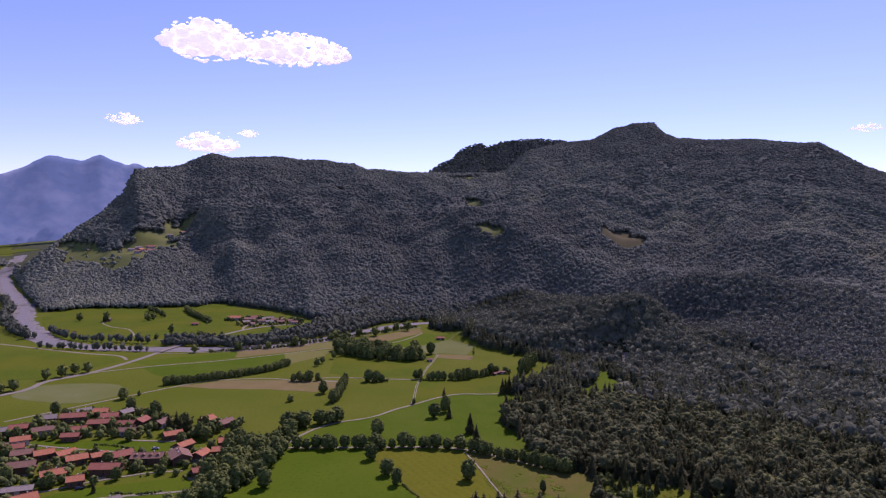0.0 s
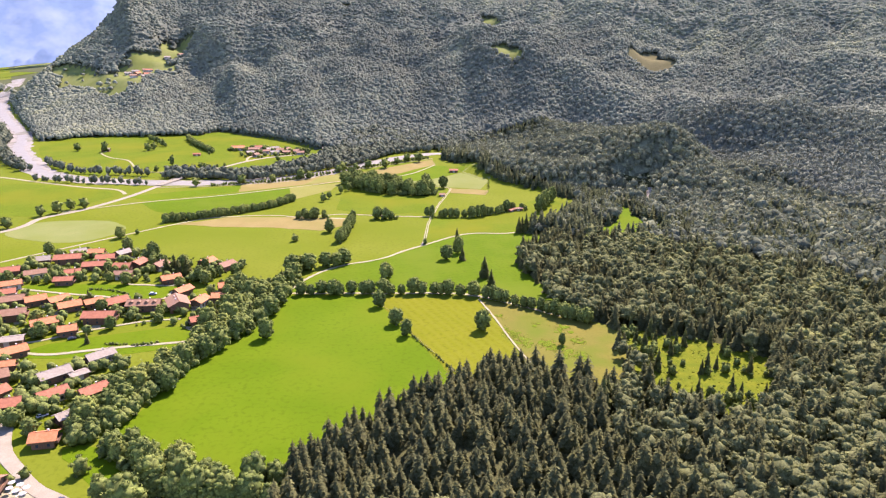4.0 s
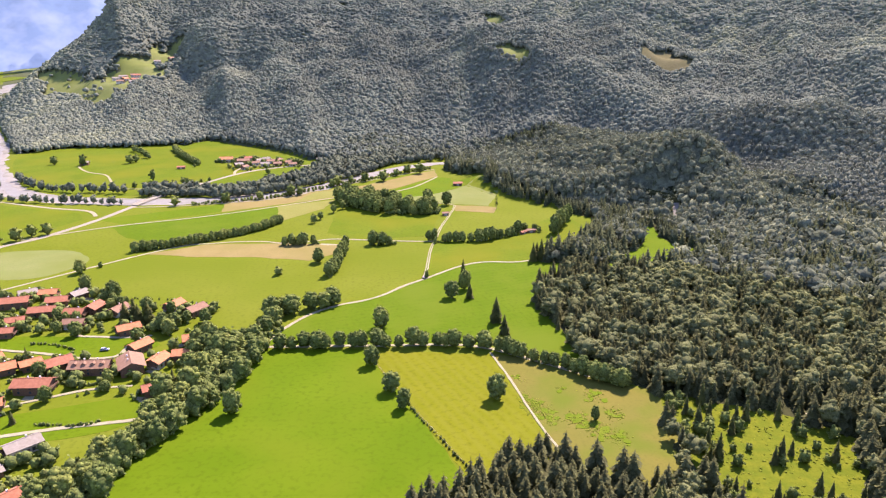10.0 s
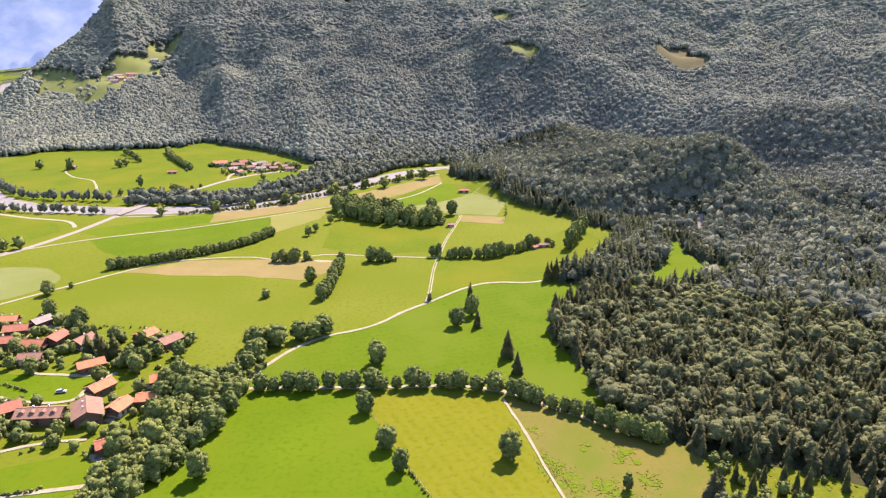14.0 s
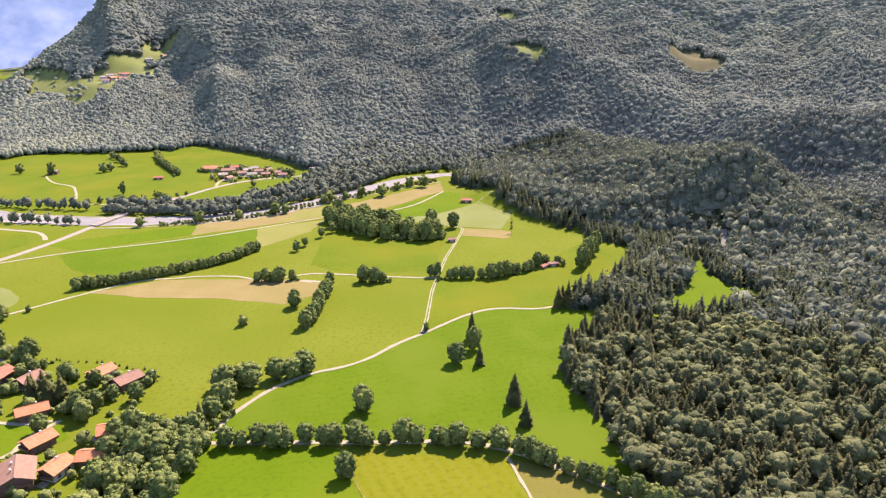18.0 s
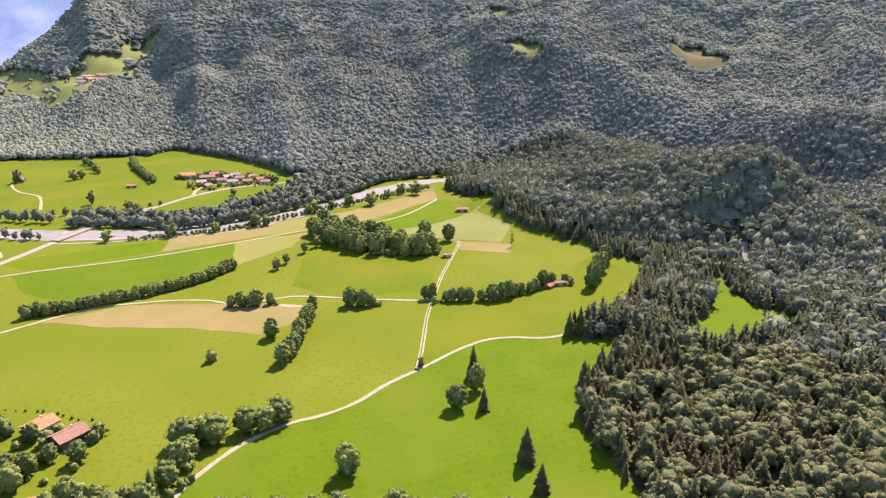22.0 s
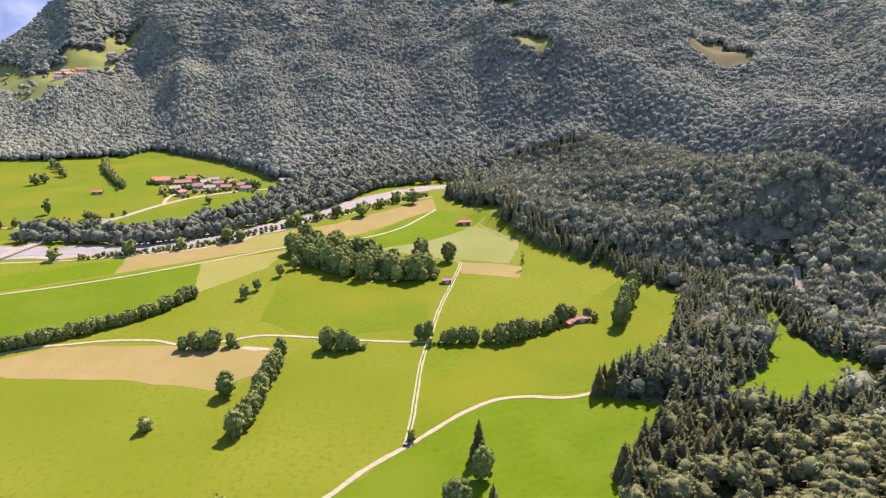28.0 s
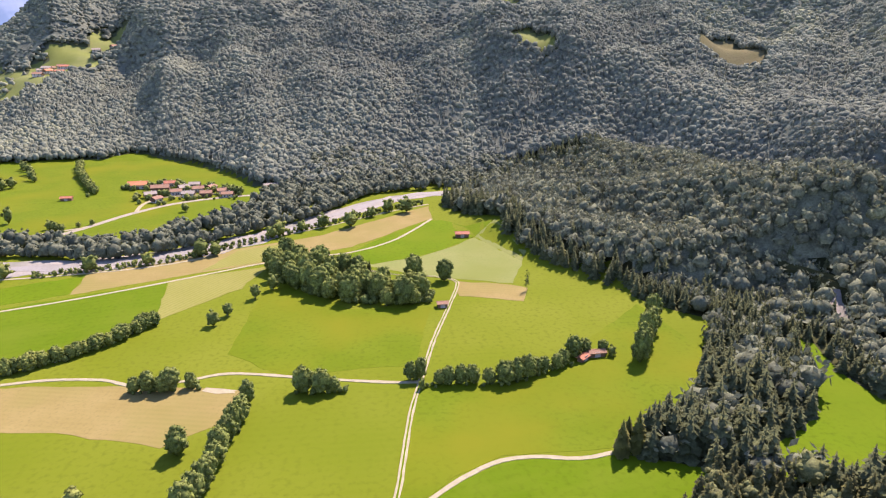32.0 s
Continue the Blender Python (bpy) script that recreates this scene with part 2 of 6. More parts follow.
M_RED = material("red_brown_roof_tiles", (0.25, 0.088, 0.042), (0.31, 0.12, 0.06), 0.8, fine=5, bump=0.3)
M_BROWN = material("brown_roof_tiles", (0.185, 0.098, 0.052), (0.23, 0.13, 0.074), 0.8, fine=5, bump=0.3)
M_GREYROOF = material("grey_roof_tiles", (0.20, 0.172, 0.125), (0.245, 0.212, 0.16), 0.8, fine=5, bump=0.3)
M_PANE = material("window_glass", (0.03, 0.04, 0.05), (0.05, 0.06, 0.07), 1, rough=0.08, spec=0.6)
M_CLOTH = material("white_canvas", (0.5, 0.48, 0.43), (0.44, 0.42, 0.38), 2)
M_CLOUD = material("cloud_white", (0.92, 0.92, 0.94), (0.86, 0.87, 0.92), 0.004, fine=0.02, rough=1.0, spec=0.0)
# glow added to the cloud white to lighten its grey undersides
M_CLOUD.node_tree.nodes["Principled BSDF"].inputs["Emission Color"].default_value = (0.95, 1.0, 0.92, 1)
M_CLOUD.node_tree.nodes["Principled BSDF"].inputs["Emission Strength"].default_value = 0.55
M_CONCRETE = material("concrete", (0.42, 0.40, 0.37), (0.5, 0.48, 0.44), 0.4, fine=3)
M_BOARDS = material("sawn_boards", (0.24, 0.20, 0.15), (0.31, 0.27, 0.21), 1.5, fine=6, stretch=(0.3, 4, 4))
M_TARP = material("dark_tarpaulin", (0.06, 0.06, 0.06), (0.09, 0.088, 0.085), 1.0, fine=5)
M_TYRE = material("black_rubber", (0.02, 0.02, 0.02), (0.03, 0.03, 0.03), 3)

# ---- the lie of the land ----
RIDGE_WEST = ((-50, 2800, 0), (-34, 2700, 0), (-31.6, 2500, 5), (-30.8, 1750, 24), (-29.5, 1780, 60), (-27.5, 1850, 104), (-25.6, 1900, 150), (-23.9, 1950, 205), (-23, 1977, 266), (-21.8, 2024, 277), (-20.5, 2085, 288),
              (-19.2, 2149, 306), (-17.3, 2240, 335), (-15.8, 2261, 328), (-14, 2281, 342), (-12.2, 2294, 343), (-10.4, 2281, 331), (-8.5, 2260, 337), (-7.1, 2241, 325), (-5.9, 2219, 319), (-4.8, 2195, 294), (-2.4, 2152, 287), (0.3, 2104, 287))
RIDGE_EAST = ((3.9, 2178, 292), (7, 2298, 305), (9, 2400, 390), (12, 2515, 422), (13.9, 2533, 430), (14.7, 2518, 448), (15.7, 2500, 474), (17.3, 2500, 488), (18.8, 2500, 488), (19.2, 2495, 469), (19.7, 2478, 446), (20.6, 2451, 426), (22.9, 2424, 416),
              (27, 2364, 400), (29, 2328, 385), (30.8, 2291, 378), (31.6, 2269, 356), (33.8, 2206, 297), (36, 2180, 262), (50, 2000, 200))
RIDGE = RIDGE_WEST + RIDGE_EAST
BACK = ((-50, 0), (-1.5, 0), (0.4, 341), (1.2, 370), (2.4, 399), (3, 432), (3.8, 451), (4.8, 465), (5.3, 447), (6.2, 465), (9.5, 481), (11.8, 475), (12.1, 462), (13, 455), (16, 400), (50, 250))
FOOT = ((-60, 2600), (-34, 2500), (-31.6, 2300), (-30.9, 1480), (-30.2, 1150), (-28.7, 1152), (-27.4, 1172), (-23.8, 1148), (-20.1, 1140), (-18.9, 1140), (-17.6, 1172), (-13.7, 1080), (-11.2, 1004), (-9.9, 950), (-6.7, 930), (0, 985), (4, 985), (8, 975), (11, 962), (14, 948), (16, 908), (18.3, 850), (20, 805), (24, 755), (30, 690), (40, 630), (60, 700))
SHOULDER = ((-60, 2700, 0), (-34, 2600, 0), (-31.6, 2400, 4), (-30.7, 1640, 12), (-27, 1600, 55), (-23, 1570, 74), (-19.5, 1680, 102), (-16, 1330, 95), (-10, 1320, 115), (0, 1280, 120), (5.6, 1230, 138),
            (12, 1230, 118), (17, 1290, 114), (25, 1220, 110), (32, 1150, 100), (60, 1200, 60))


def column(table, az, k):
    return np.interp(az, [r[0] for r in table], [r[k] for r in table])


_rng = np.random.default_rng(4)
_waves = [(math.cos(a) / l, math.sin(a) / l, p, g) for a, l, p, g in zip(_rng.uniform(0, 6.28, 26), _rng.uniform(22, 95, 26), _rng.uniform(0, 6.28, 26), _rng.uniform(0.3, 1, 26))]


def rough(x, y):
    """Smooth uneven relief between about -1 and 1, with ridges and gullies."""
    s = 0
    for kx, ky, p, g in _waves:
        s = s + g * np.sin(kx * x + ky * y + p)
    return s / 5.0


def folds(x, y):
    """Narrower gullies and ribs that run down the slopes."""
    r, a = np.hypot(x, y), np.arctan2(x, y)
    w = 0.35 * np.sin(r / 130 + 2 * np.sin(a * 9))
    return np.sin(a * 58 + w * 3) * 0.6 + np.sin(a * 97 + r / 90 + 1.0) * 0.4 + 0.5 * np.sin(x / 19 + y / 31) * np.sin(y / 23 - x / 41)


def ease(v):
    v = np.clip(v, 0, 1)
    return v * v * (3 - 2 * v)


# crest lines as x, y and height above the slope, from the top down
SPURS = (
    (((140, 1000, 14), (184, 944, 28), (206, 890, 34), (217, 814, 36), (222, 760, 36), (240, 712, 36), (257, 662, 30), (300, 590, 10)), 82, 52),
    (((88, 872, 8), (120, 832, 20), (150, 795, 26), (186, 750, 20), (208, 706, 6)), 52, 60),
    (((330, 1120, 4), (345, 1000, 14), (345, 915, 30), (356, 858, 38), (395, 820, 32), (460, 775, 18), (560, 720, 4)), 78, 150),
    (((50, 812, 6), (62, 788, 11), (86, 748, 14), (106, 723, 17), (131, 699, 20), (156, 686, 21), (186, 688, 21), (217, 693, 22), (260, 692, 20), (310, 688, 16), (370, 680, 8), (420, 665, 2)), 38, 75),
    (((200, 1190, 6), (222, 1110, 16), (262, 1030, 20), (280, 960, 14), (290, 920, 0)), 60, 70),
)


def spur(x, y, pts, steep, gentle):
    """Height of one spur: its crest carries the given heights, its two flanks fall off at their own widths."""
    best, top, side = np.full(np.shape(x), 1e9), np.zeros(np.shape(x)), np.zeros(np.shape(x))
    for (ax, ay, ah), (bx, by, bh) in zip(pts[:-1], pts[1:]):
        dx, dy = bx - ax, by - ay
        s = np.clip(((x - ax) * dx + (y - ay) * dy) / (dx * dx + dy * dy), 0, 1)
        d = np.hypot(x - ax - s * dx, y - ay - s * dy)
        near = d < best
        best = np.where(near, d, best)
        top = np.where(near, ah + (bh - ah) * s, top)
        side = np.where(near, dx * (y - ay) - dy * (x - ax), side)
    return top * ease(1 - best / np.where(side < 0, steep, gentle))


def height(x, y):
    x, y = np.asarray(x, float), np.asarray(y, float)
    az, r = np.degrees(np.arctan2(x, y)), np.hypot(x, y)
    foot, r1, z1 = column(FOOT, az, 1), column(SHOULDER, az, 1), column(SHOULDER, az, 2)
    r2, z2 = column(RIDGE, az, 1), column(RIDGE, az, 2)
    a = np.clip((r - foot) / (r1 - foot), 0, 1)
    b = np.clip((r - r1) / np.maximum(r2 - r1, 1), 0, 1)
    z = z1 * (0.7 * a + 0.3 * ease(a)) + (z2 - z1) * (0.6 * b + 0.4 * ease(b))
    z = np.where(r > r2, z2 * np.maximum(0.25, 1 - (r - r2) / 900), z)
    back = column(BACK, az, 1)
    z = np.maximum(z, back * np.clip(1 - np.abs(r - 2850) / 700, 0, 1))
    z = z + rough(x, y) * np.minimum(z * 0.3, 34) * np.clip(1.15 - b, 0.05, 1) * (1 - 0.25 * ease((az + 4) / 8))
    z = z + folds(x, y) * np.minimum(z * 0.12, 14) * np.clip(1.1 - b, 0.05, 1)
    # spurs that run down the eastern slopes, steep on the shaded side and gentle on the sunny one
    for pts, steep, gentle in SPURS:
        z = z + spur(x, y, pts, steep, gentle)
    # two knolls behind the clearings
    z = z + 8 * np.exp(-((x - 135) ** 2 + (y - 1290) ** 2) / 110 ** 2) + 34 * np.exp(-((x - 420) ** 2 + (y - 1400) ** 2) / 120 ** 2)
    return z


def lie(x, y):
    return float(height(x, y))


# ---- mesh helpers ----
def mesh_from(name, verts, faces, mats, idx=None, tint=None, smooth=False):
    """A mesh from arrays; faces all have the same number of corners."""
    verts, faces = np.asarray(verts, np.float32), np.asarray(faces, np.int32)
    me = bpy.data.meshes.new(name)
    n, k = faces.shape
    me.vertices.add(len(verts))
    me.vertices.foreach_set("co", verts.ravel())
    me.loops.add(n * k)
    me.loops.foreach_set("vertex_index", faces.ravel())
    me.polygons.add(n)
    me.polygons.foreach_set("loop_start", np.arange(0, n * k, k, dtype=np.int32))
    if idx is not None:
        me.polygons.foreach_set("material_index", np.asarray(idx, np.int32))
    me.polygons.foreach_set("use_smooth", np.full(n, smooth))
    for m in mats:
        me.materials.append(m)
    if tint is not None:
        me.attributes.new("tint", "FLOAT", "POINT").data.foreach_set("value", np.asarray(tint, np.float32))
    me.update(calc_edges=True)
    me.validate()
    return me


def part(name, bm, mat, parent=None, label=""):
    me = bpy.data.meshes.new(name)
    bm.to_mesh(me)
    bm.free()
    me.materials.append(mat)
    return piece(name, me, parent, label)


def piece(name, me, parent=None, label="", m=None):
    ob = new(name, me)
    if parent:
        ob.parent = parent
    if m is not None:
        ob.matrix_basis = m
    if label:
        ob["label"] = label
    return ob


def box(bm, cx, cy, cz, sx, sy, sz, m=None, bevel=0.0):
    vs = bmesh.ops.create_cube(bm, size=1, matrix=(m or Matrix()) @ Matrix.LocRotScale((cx, cy, cz), None, (sx, sy, sz)))["verts"]
    if bevel:
        es = list({e for v in vs for e in v.link_edges})
        bmesh.ops.bevel(bm, geom=es, offset=bevel, segments=1, affect="EDGES")


def bar(bm, p, q, r, sides=6, r2=None):
    p, q = Vector(p), Vector(q)
    d = q - p
    m = Matrix.Translation((p + q) / 2) @ d.to_track_quat("Z", "Y").to_matrix().to_4x4()
    bmesh.ops.create_cone(bm, cap_ends=True, segments=sides, radius1=r, radius2=r if r2 is None else r2, depth=d.length, matrix=m)


def smooth_line(pts, step=6.0, closed=False):
    """Points along a soft curve through pts."""
    p = [np.array(q, float) for q in pts]
    n = len(p)
    out = []
    for i in range(n if closed else n - 1):
        if closed:
            a, b, c, d = p[i - 1], p[i], p[(i + 1) % n], p[(i + 2) % n]
        else:
            a, b, c, d = p[max(i - 1, 0)], p[i], p[i + 1], p[min(i + 2, n - 1)]
        k = max(2, int(np.linalg.norm(c - b) / step))
        for j in range(k):
            s = j / k
            out.append(0.5 * (2 * b + (c - a) * s + (2 * a - 5 * b + 4 * c - d) * s * s + (3 * b - a - 3 * c + d) * s ** 3))
    if not closed:
        out.append(p[-1])
    return np.array(out)


def inside(poly, x, y):
    """Which of the points lie in the polygon."""
    x, y = np.asarray(x, float), np.asarray(y, float)
    r = np.zeros(x.shape, bool)
    n = len(poly)
    for i in range(n):
        (x0, y0), (x1, y1) = poly[i - 1][:2], poly[i][:2]
        c = ((y0 > y) != (y1 > y))
        r ^= c & (x < (x1 - x0) * (y - y0) / ((y1 - y0) or 1e-9) + x0)
    return r


def near_line(pts, x, y):
    """Distance from points to a line of points."""
    d = np.full(np.shape(x), 1e9)
    for p, q in zip(pts[:-1], pts[1:]):
        v = q - p
        s = np.clip(((x - p[0]) * v[0] + (y - p[1]) * v[1]) / (v @ v + 1e-9), 0, 1)
        d = np.minimum(d, np.hypot(x - p[0] - s * v[0], y - p[1] - s * v[1]))
    return d


def ribbon(name, pts, width, z, mat, label, category, wobble=0.0, step=5.0, seed=1):
    """A strip of road, track or water that lies on the ground, with a little thickness."""
    c = smooth_line(pts, step)
    t = np.gradient(c, axis=0)
    t /= np.linalg.norm(t, axis=1)[:, None] + 1e-9
    nrm = np.stack([-t[:, 1], t[:, 0]], 1)
    rg = np.random.default_rng(seed)
    w = (np.asarray(width, float) if np.ndim(width) == 0 else np.interp(np.linspace(0, 1, len(c)), np.linspace(0, 1, len(width)), width)) * np.ones(len(c)) / 2
    wl, wr = w + wobble * rg.normal(size=len(c)), w + wobble * rg.normal(size=len(c))
    l, r = c + nrm * wl[:, None], c - nrm * wr[:, None]
    n = len(c)
    v = np.concatenate([np.c_[l, height(*l.T) + z], np.c_[r, height(*r.T) + z], np.c_[l + nrm * 0.15 * 1, height(*l.T) - 0.1], np.c_[r - nrm * 0.15, height(*r.T) - 0.1]])
    i = np.arange(n - 1)
    f = np.concatenate([np.c_[i, i + n, i + n + 1, i + 1], np.c_[i + 2 * n, i, i + 1, i + 2 * n + 1], np.c_[i + n, i + 3 * n, i + 3 * n + 1, i + n + 1]])
    return tagged(piece(name, mesh_from(name, v, f, [mat])), label, category, kind="structure")


def field(name, pts, z, mat, label, soft=True, category="field", step=7.0, ragged=0.5, seed=2):
    """A field that lies on the ground, as one thin sheet with turned-down edges."""
    c = smooth_line(pts, step, True) if soft else np.array([np.array(p, float) + (np.array(q, float) - np.array(p, float)) * s for p, q in zip(pts, pts[1:] + pts[:1]) for s in np.linspace(0, 1, max(2, int(math.dist(p, q) / step)), endpoint=False)])
    c = c + np.random.default_rng(seed).normal(size=c.shape) * ragged
    bm = bmesh.new()
    top = [bm.verts.new((x, y, lie(x, y) + z)) for x, y in c]
    for tri in tessellate_polygon([[v.co for v in top]]):
        bm.faces.new([top[k] for k in tri])
    low = [bm.verts.new((x, y, lie(x, y) - 0.1)) for x, y in c]
    for i in range(len(c)):
        bm.faces.new((top[i - 1], top[i], low[i], low[i - 1]))
    bmesh.ops.recalc_face_normals(bm, faces=bm.faces)
    return tagged(part(name, bm, mat), label, category, kind="structure")


# ---- plan of the valley floor ----
RIVER = ((-1420, 2420), (-1293, 2173), (-1170, 1927), (-973, 1568), (-818, 1319), (-680, 1121), (-629, 1041), (-590, 965), (-557, 909), (-489, 814), (-440, 755), (-370, 718), (-280, 707), (-215, 714), (-160, 740), (-112, 785), (-65, 855), (-10, 908),
         (50, 905), (95, 862), (122, 820))
RIVER_LINE = smooth_line(RIVER, 15)
GRAVEL_BAR = smooth_line(((212, 650), (206, 628), (203, 606), (210, 590)), 6)
SPRUCE_EDGE = ((-53, 150), (-52, 190), (-37, 212), (-20, 231), (10, 257), (40, 279), (60, 255), (87, 253))
EAST_WOOD = SPRUCE_EDGE + ((91, 289), (97, 323), (75, 338), (70, 352), (67, 378), (63, 402), (56, 425), (60, 453), (73, 475), (99, 503), (70, 512), (84, 528), (112, 557), (125, 594),
             (143, 629), (126, 641), (113, 657), (102, 676), (81, 704), (70, 720), (52, 761), (50, 804), (5, 868), (15, 893), (70, 1000), (900, 1000), (900, 20), (-10, 20), (-40, 90))
CLEARING = ((99, 322), (119, 312), (137, 307), (164, 283), (151, 256), (138, 232), (118, 226), (96, 240), (95, 285))
INNER_MEADOW = ((112, 500), (125, 519), (146, 537), (160, 562), (175, 606), (179, 599), (176, 574), (180, 552), (195, 534), (168, 510), (140, 498))
GROVE = ((-96, 690), (-68, 665), (-42, 650), (-18, 647), (0, 650), (2, 664), (-22, 672), (-42, 690), (-62, 705), (-80, 722), (-98, 728))
HILL_MEADOWS = (((-764, 1430), (-787, 1519), (-749, 1503), (-680, 1466), (-603, 1318), (-640, 1320), (-713, 1436), (-751, 1458)), ((-848, 1583), (-809, 1568), (-738, 1518), (-737, 1490), (-775, 1508), (-831, 1545)), ((-615, 1310), (-572, 1299), (-560, 1260), (-590, 1266)),
                ((-658, 1522), (-618, 1557), (-594, 1563), (-572, 1478), (-599, 1478), (-625, 1508)), ((-598, 1462), (-543, 1466), (-524, 1402), (-562, 1384)), ((-615, 1624), (-607, 1644), (-595, 1615), (-587, 1639), (-555, 1629), (-560, 1592), (-579, 1566), (-596, 1556)),
                ((-660, 1481), (-613, 1481), (-552, 1366), (-557, 1305), (-600, 1340)))
SLOPE_CLEARINGS = (((92, 1178), (113, 1208), (129, 1190), (142, 1177), (138, 1140), (119, 1160), (103, 1162)), ((102, 1646), (127, 1612), (141, 1535), (105, 1570)),
                   ((-236, 1786), (-208, 1752), (-206, 1722), (-224, 1738)), ((15, 2030), (85, 2062), (180, 2110), (270, 2225), (240, 2150), (120, 1985), (60, 1960)))
OLIVE_CLEARING = ((322, 1196), (339, 1236), (378, 1288), (404, 1296), (404, 1234), (410, 1195), (390, 1150), (366, 1186), (346, 1192))
# the forest opens a little wider than the mown grass
HILL_MEADOWS = tuple(tuple((x + 0.3 * (x - sum(p[0] for p in m) / len(m)), y + 0.3 * (y - sum(p[1] for p in m) / len(m))) for x, y in m) for m in HILL_MEADOWS)
HILL_MEADOWS = HILL_MEADOWS + SLOPE_CLEARINGS + (OLIVE_CLEARING,)

# ---- ground: one sheet out to the horizon ----
def build_ground():
    az = np.radians(np.concatenate([np.arange(-48, 48, 0.35), np.arange(48, 312, 4)]))
    r = np.concatenate([[0.0], np.arange(60, 560, 60), np.arange(560, 900, 12), np.arange(900, 1800, 9), np.arange(1810, 2900, 20), np.arange(2900, 4700, 150), [4690.0]])
    A, R = np.meshgrid(az, r, indexing="ij")
    x, y = R * np.sin(A), R * np.cos(A)
    z = height(x, y)
    v = np.stack([x, y, z], -1).reshape(-1, 3)
    na, nr = A.shape
    i, j = np.meshgrid(np.arange(na), np.arange(nr - 1), indexing="ij")
    k = (i + 1) % na
    f = np.stack([i * nr + j, k * nr + j, k * nr + j + 1, i * nr + j + 1], -1)
    f = f[..., ::-1]
    c = v[f].mean(2)
    cx, cy = c[..., 0], c[..., 1]
    wood = woodland(cx, cy)
    edge = np.array(EAST_WOOD + EAST_WOOD[:1], float)
    wood &= (np.hypot(cx, cy) > 880) | (near_line(edge, cx, cy) > 10)
    hay = np.zeros(wood.shape, bool)
    for p in HILL_MEADOWS[:-1]:
        hay |= inside(p, cx, cy)
    olive = inside(OLIVE_CLEARING, cx, cy)
    slope = np.hypot(cx, cy) > 880
    wood &= np.hypot(cx, cy) > 560
    far = (np.hypot(c[..., 0], c[..., 1]) > 2400) & (c[..., 2] > 5)
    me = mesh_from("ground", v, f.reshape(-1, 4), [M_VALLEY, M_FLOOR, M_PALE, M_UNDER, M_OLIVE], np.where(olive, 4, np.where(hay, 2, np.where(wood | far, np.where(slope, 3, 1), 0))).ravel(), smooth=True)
    return tagged(piece("ground", me), "sunlit valley floor of grass rising to forested mountain slopes", "ground", kind="structure")


def woodland(x, y):
    """Where the mountain and the eastern wood carry trees."""
    az, r = np.degrees(np.arctan2(x, y)), np.hypot(x, y)
    w = (r > column(FOOT, az, 1)) & (r < 2950) & (np.abs(az) < 46) & (height(x, y) > 0.5)
    w |= inside(EAST_WOOD, x, y)
    for p in (CLEARING, INNER_MEADOW) + HILL_MEADOWS:
        w &= ~inside(p, x, y)
    return w


build_ground()
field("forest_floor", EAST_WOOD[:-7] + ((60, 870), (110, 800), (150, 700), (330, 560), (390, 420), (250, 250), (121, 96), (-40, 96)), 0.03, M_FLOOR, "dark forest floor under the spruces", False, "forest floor")

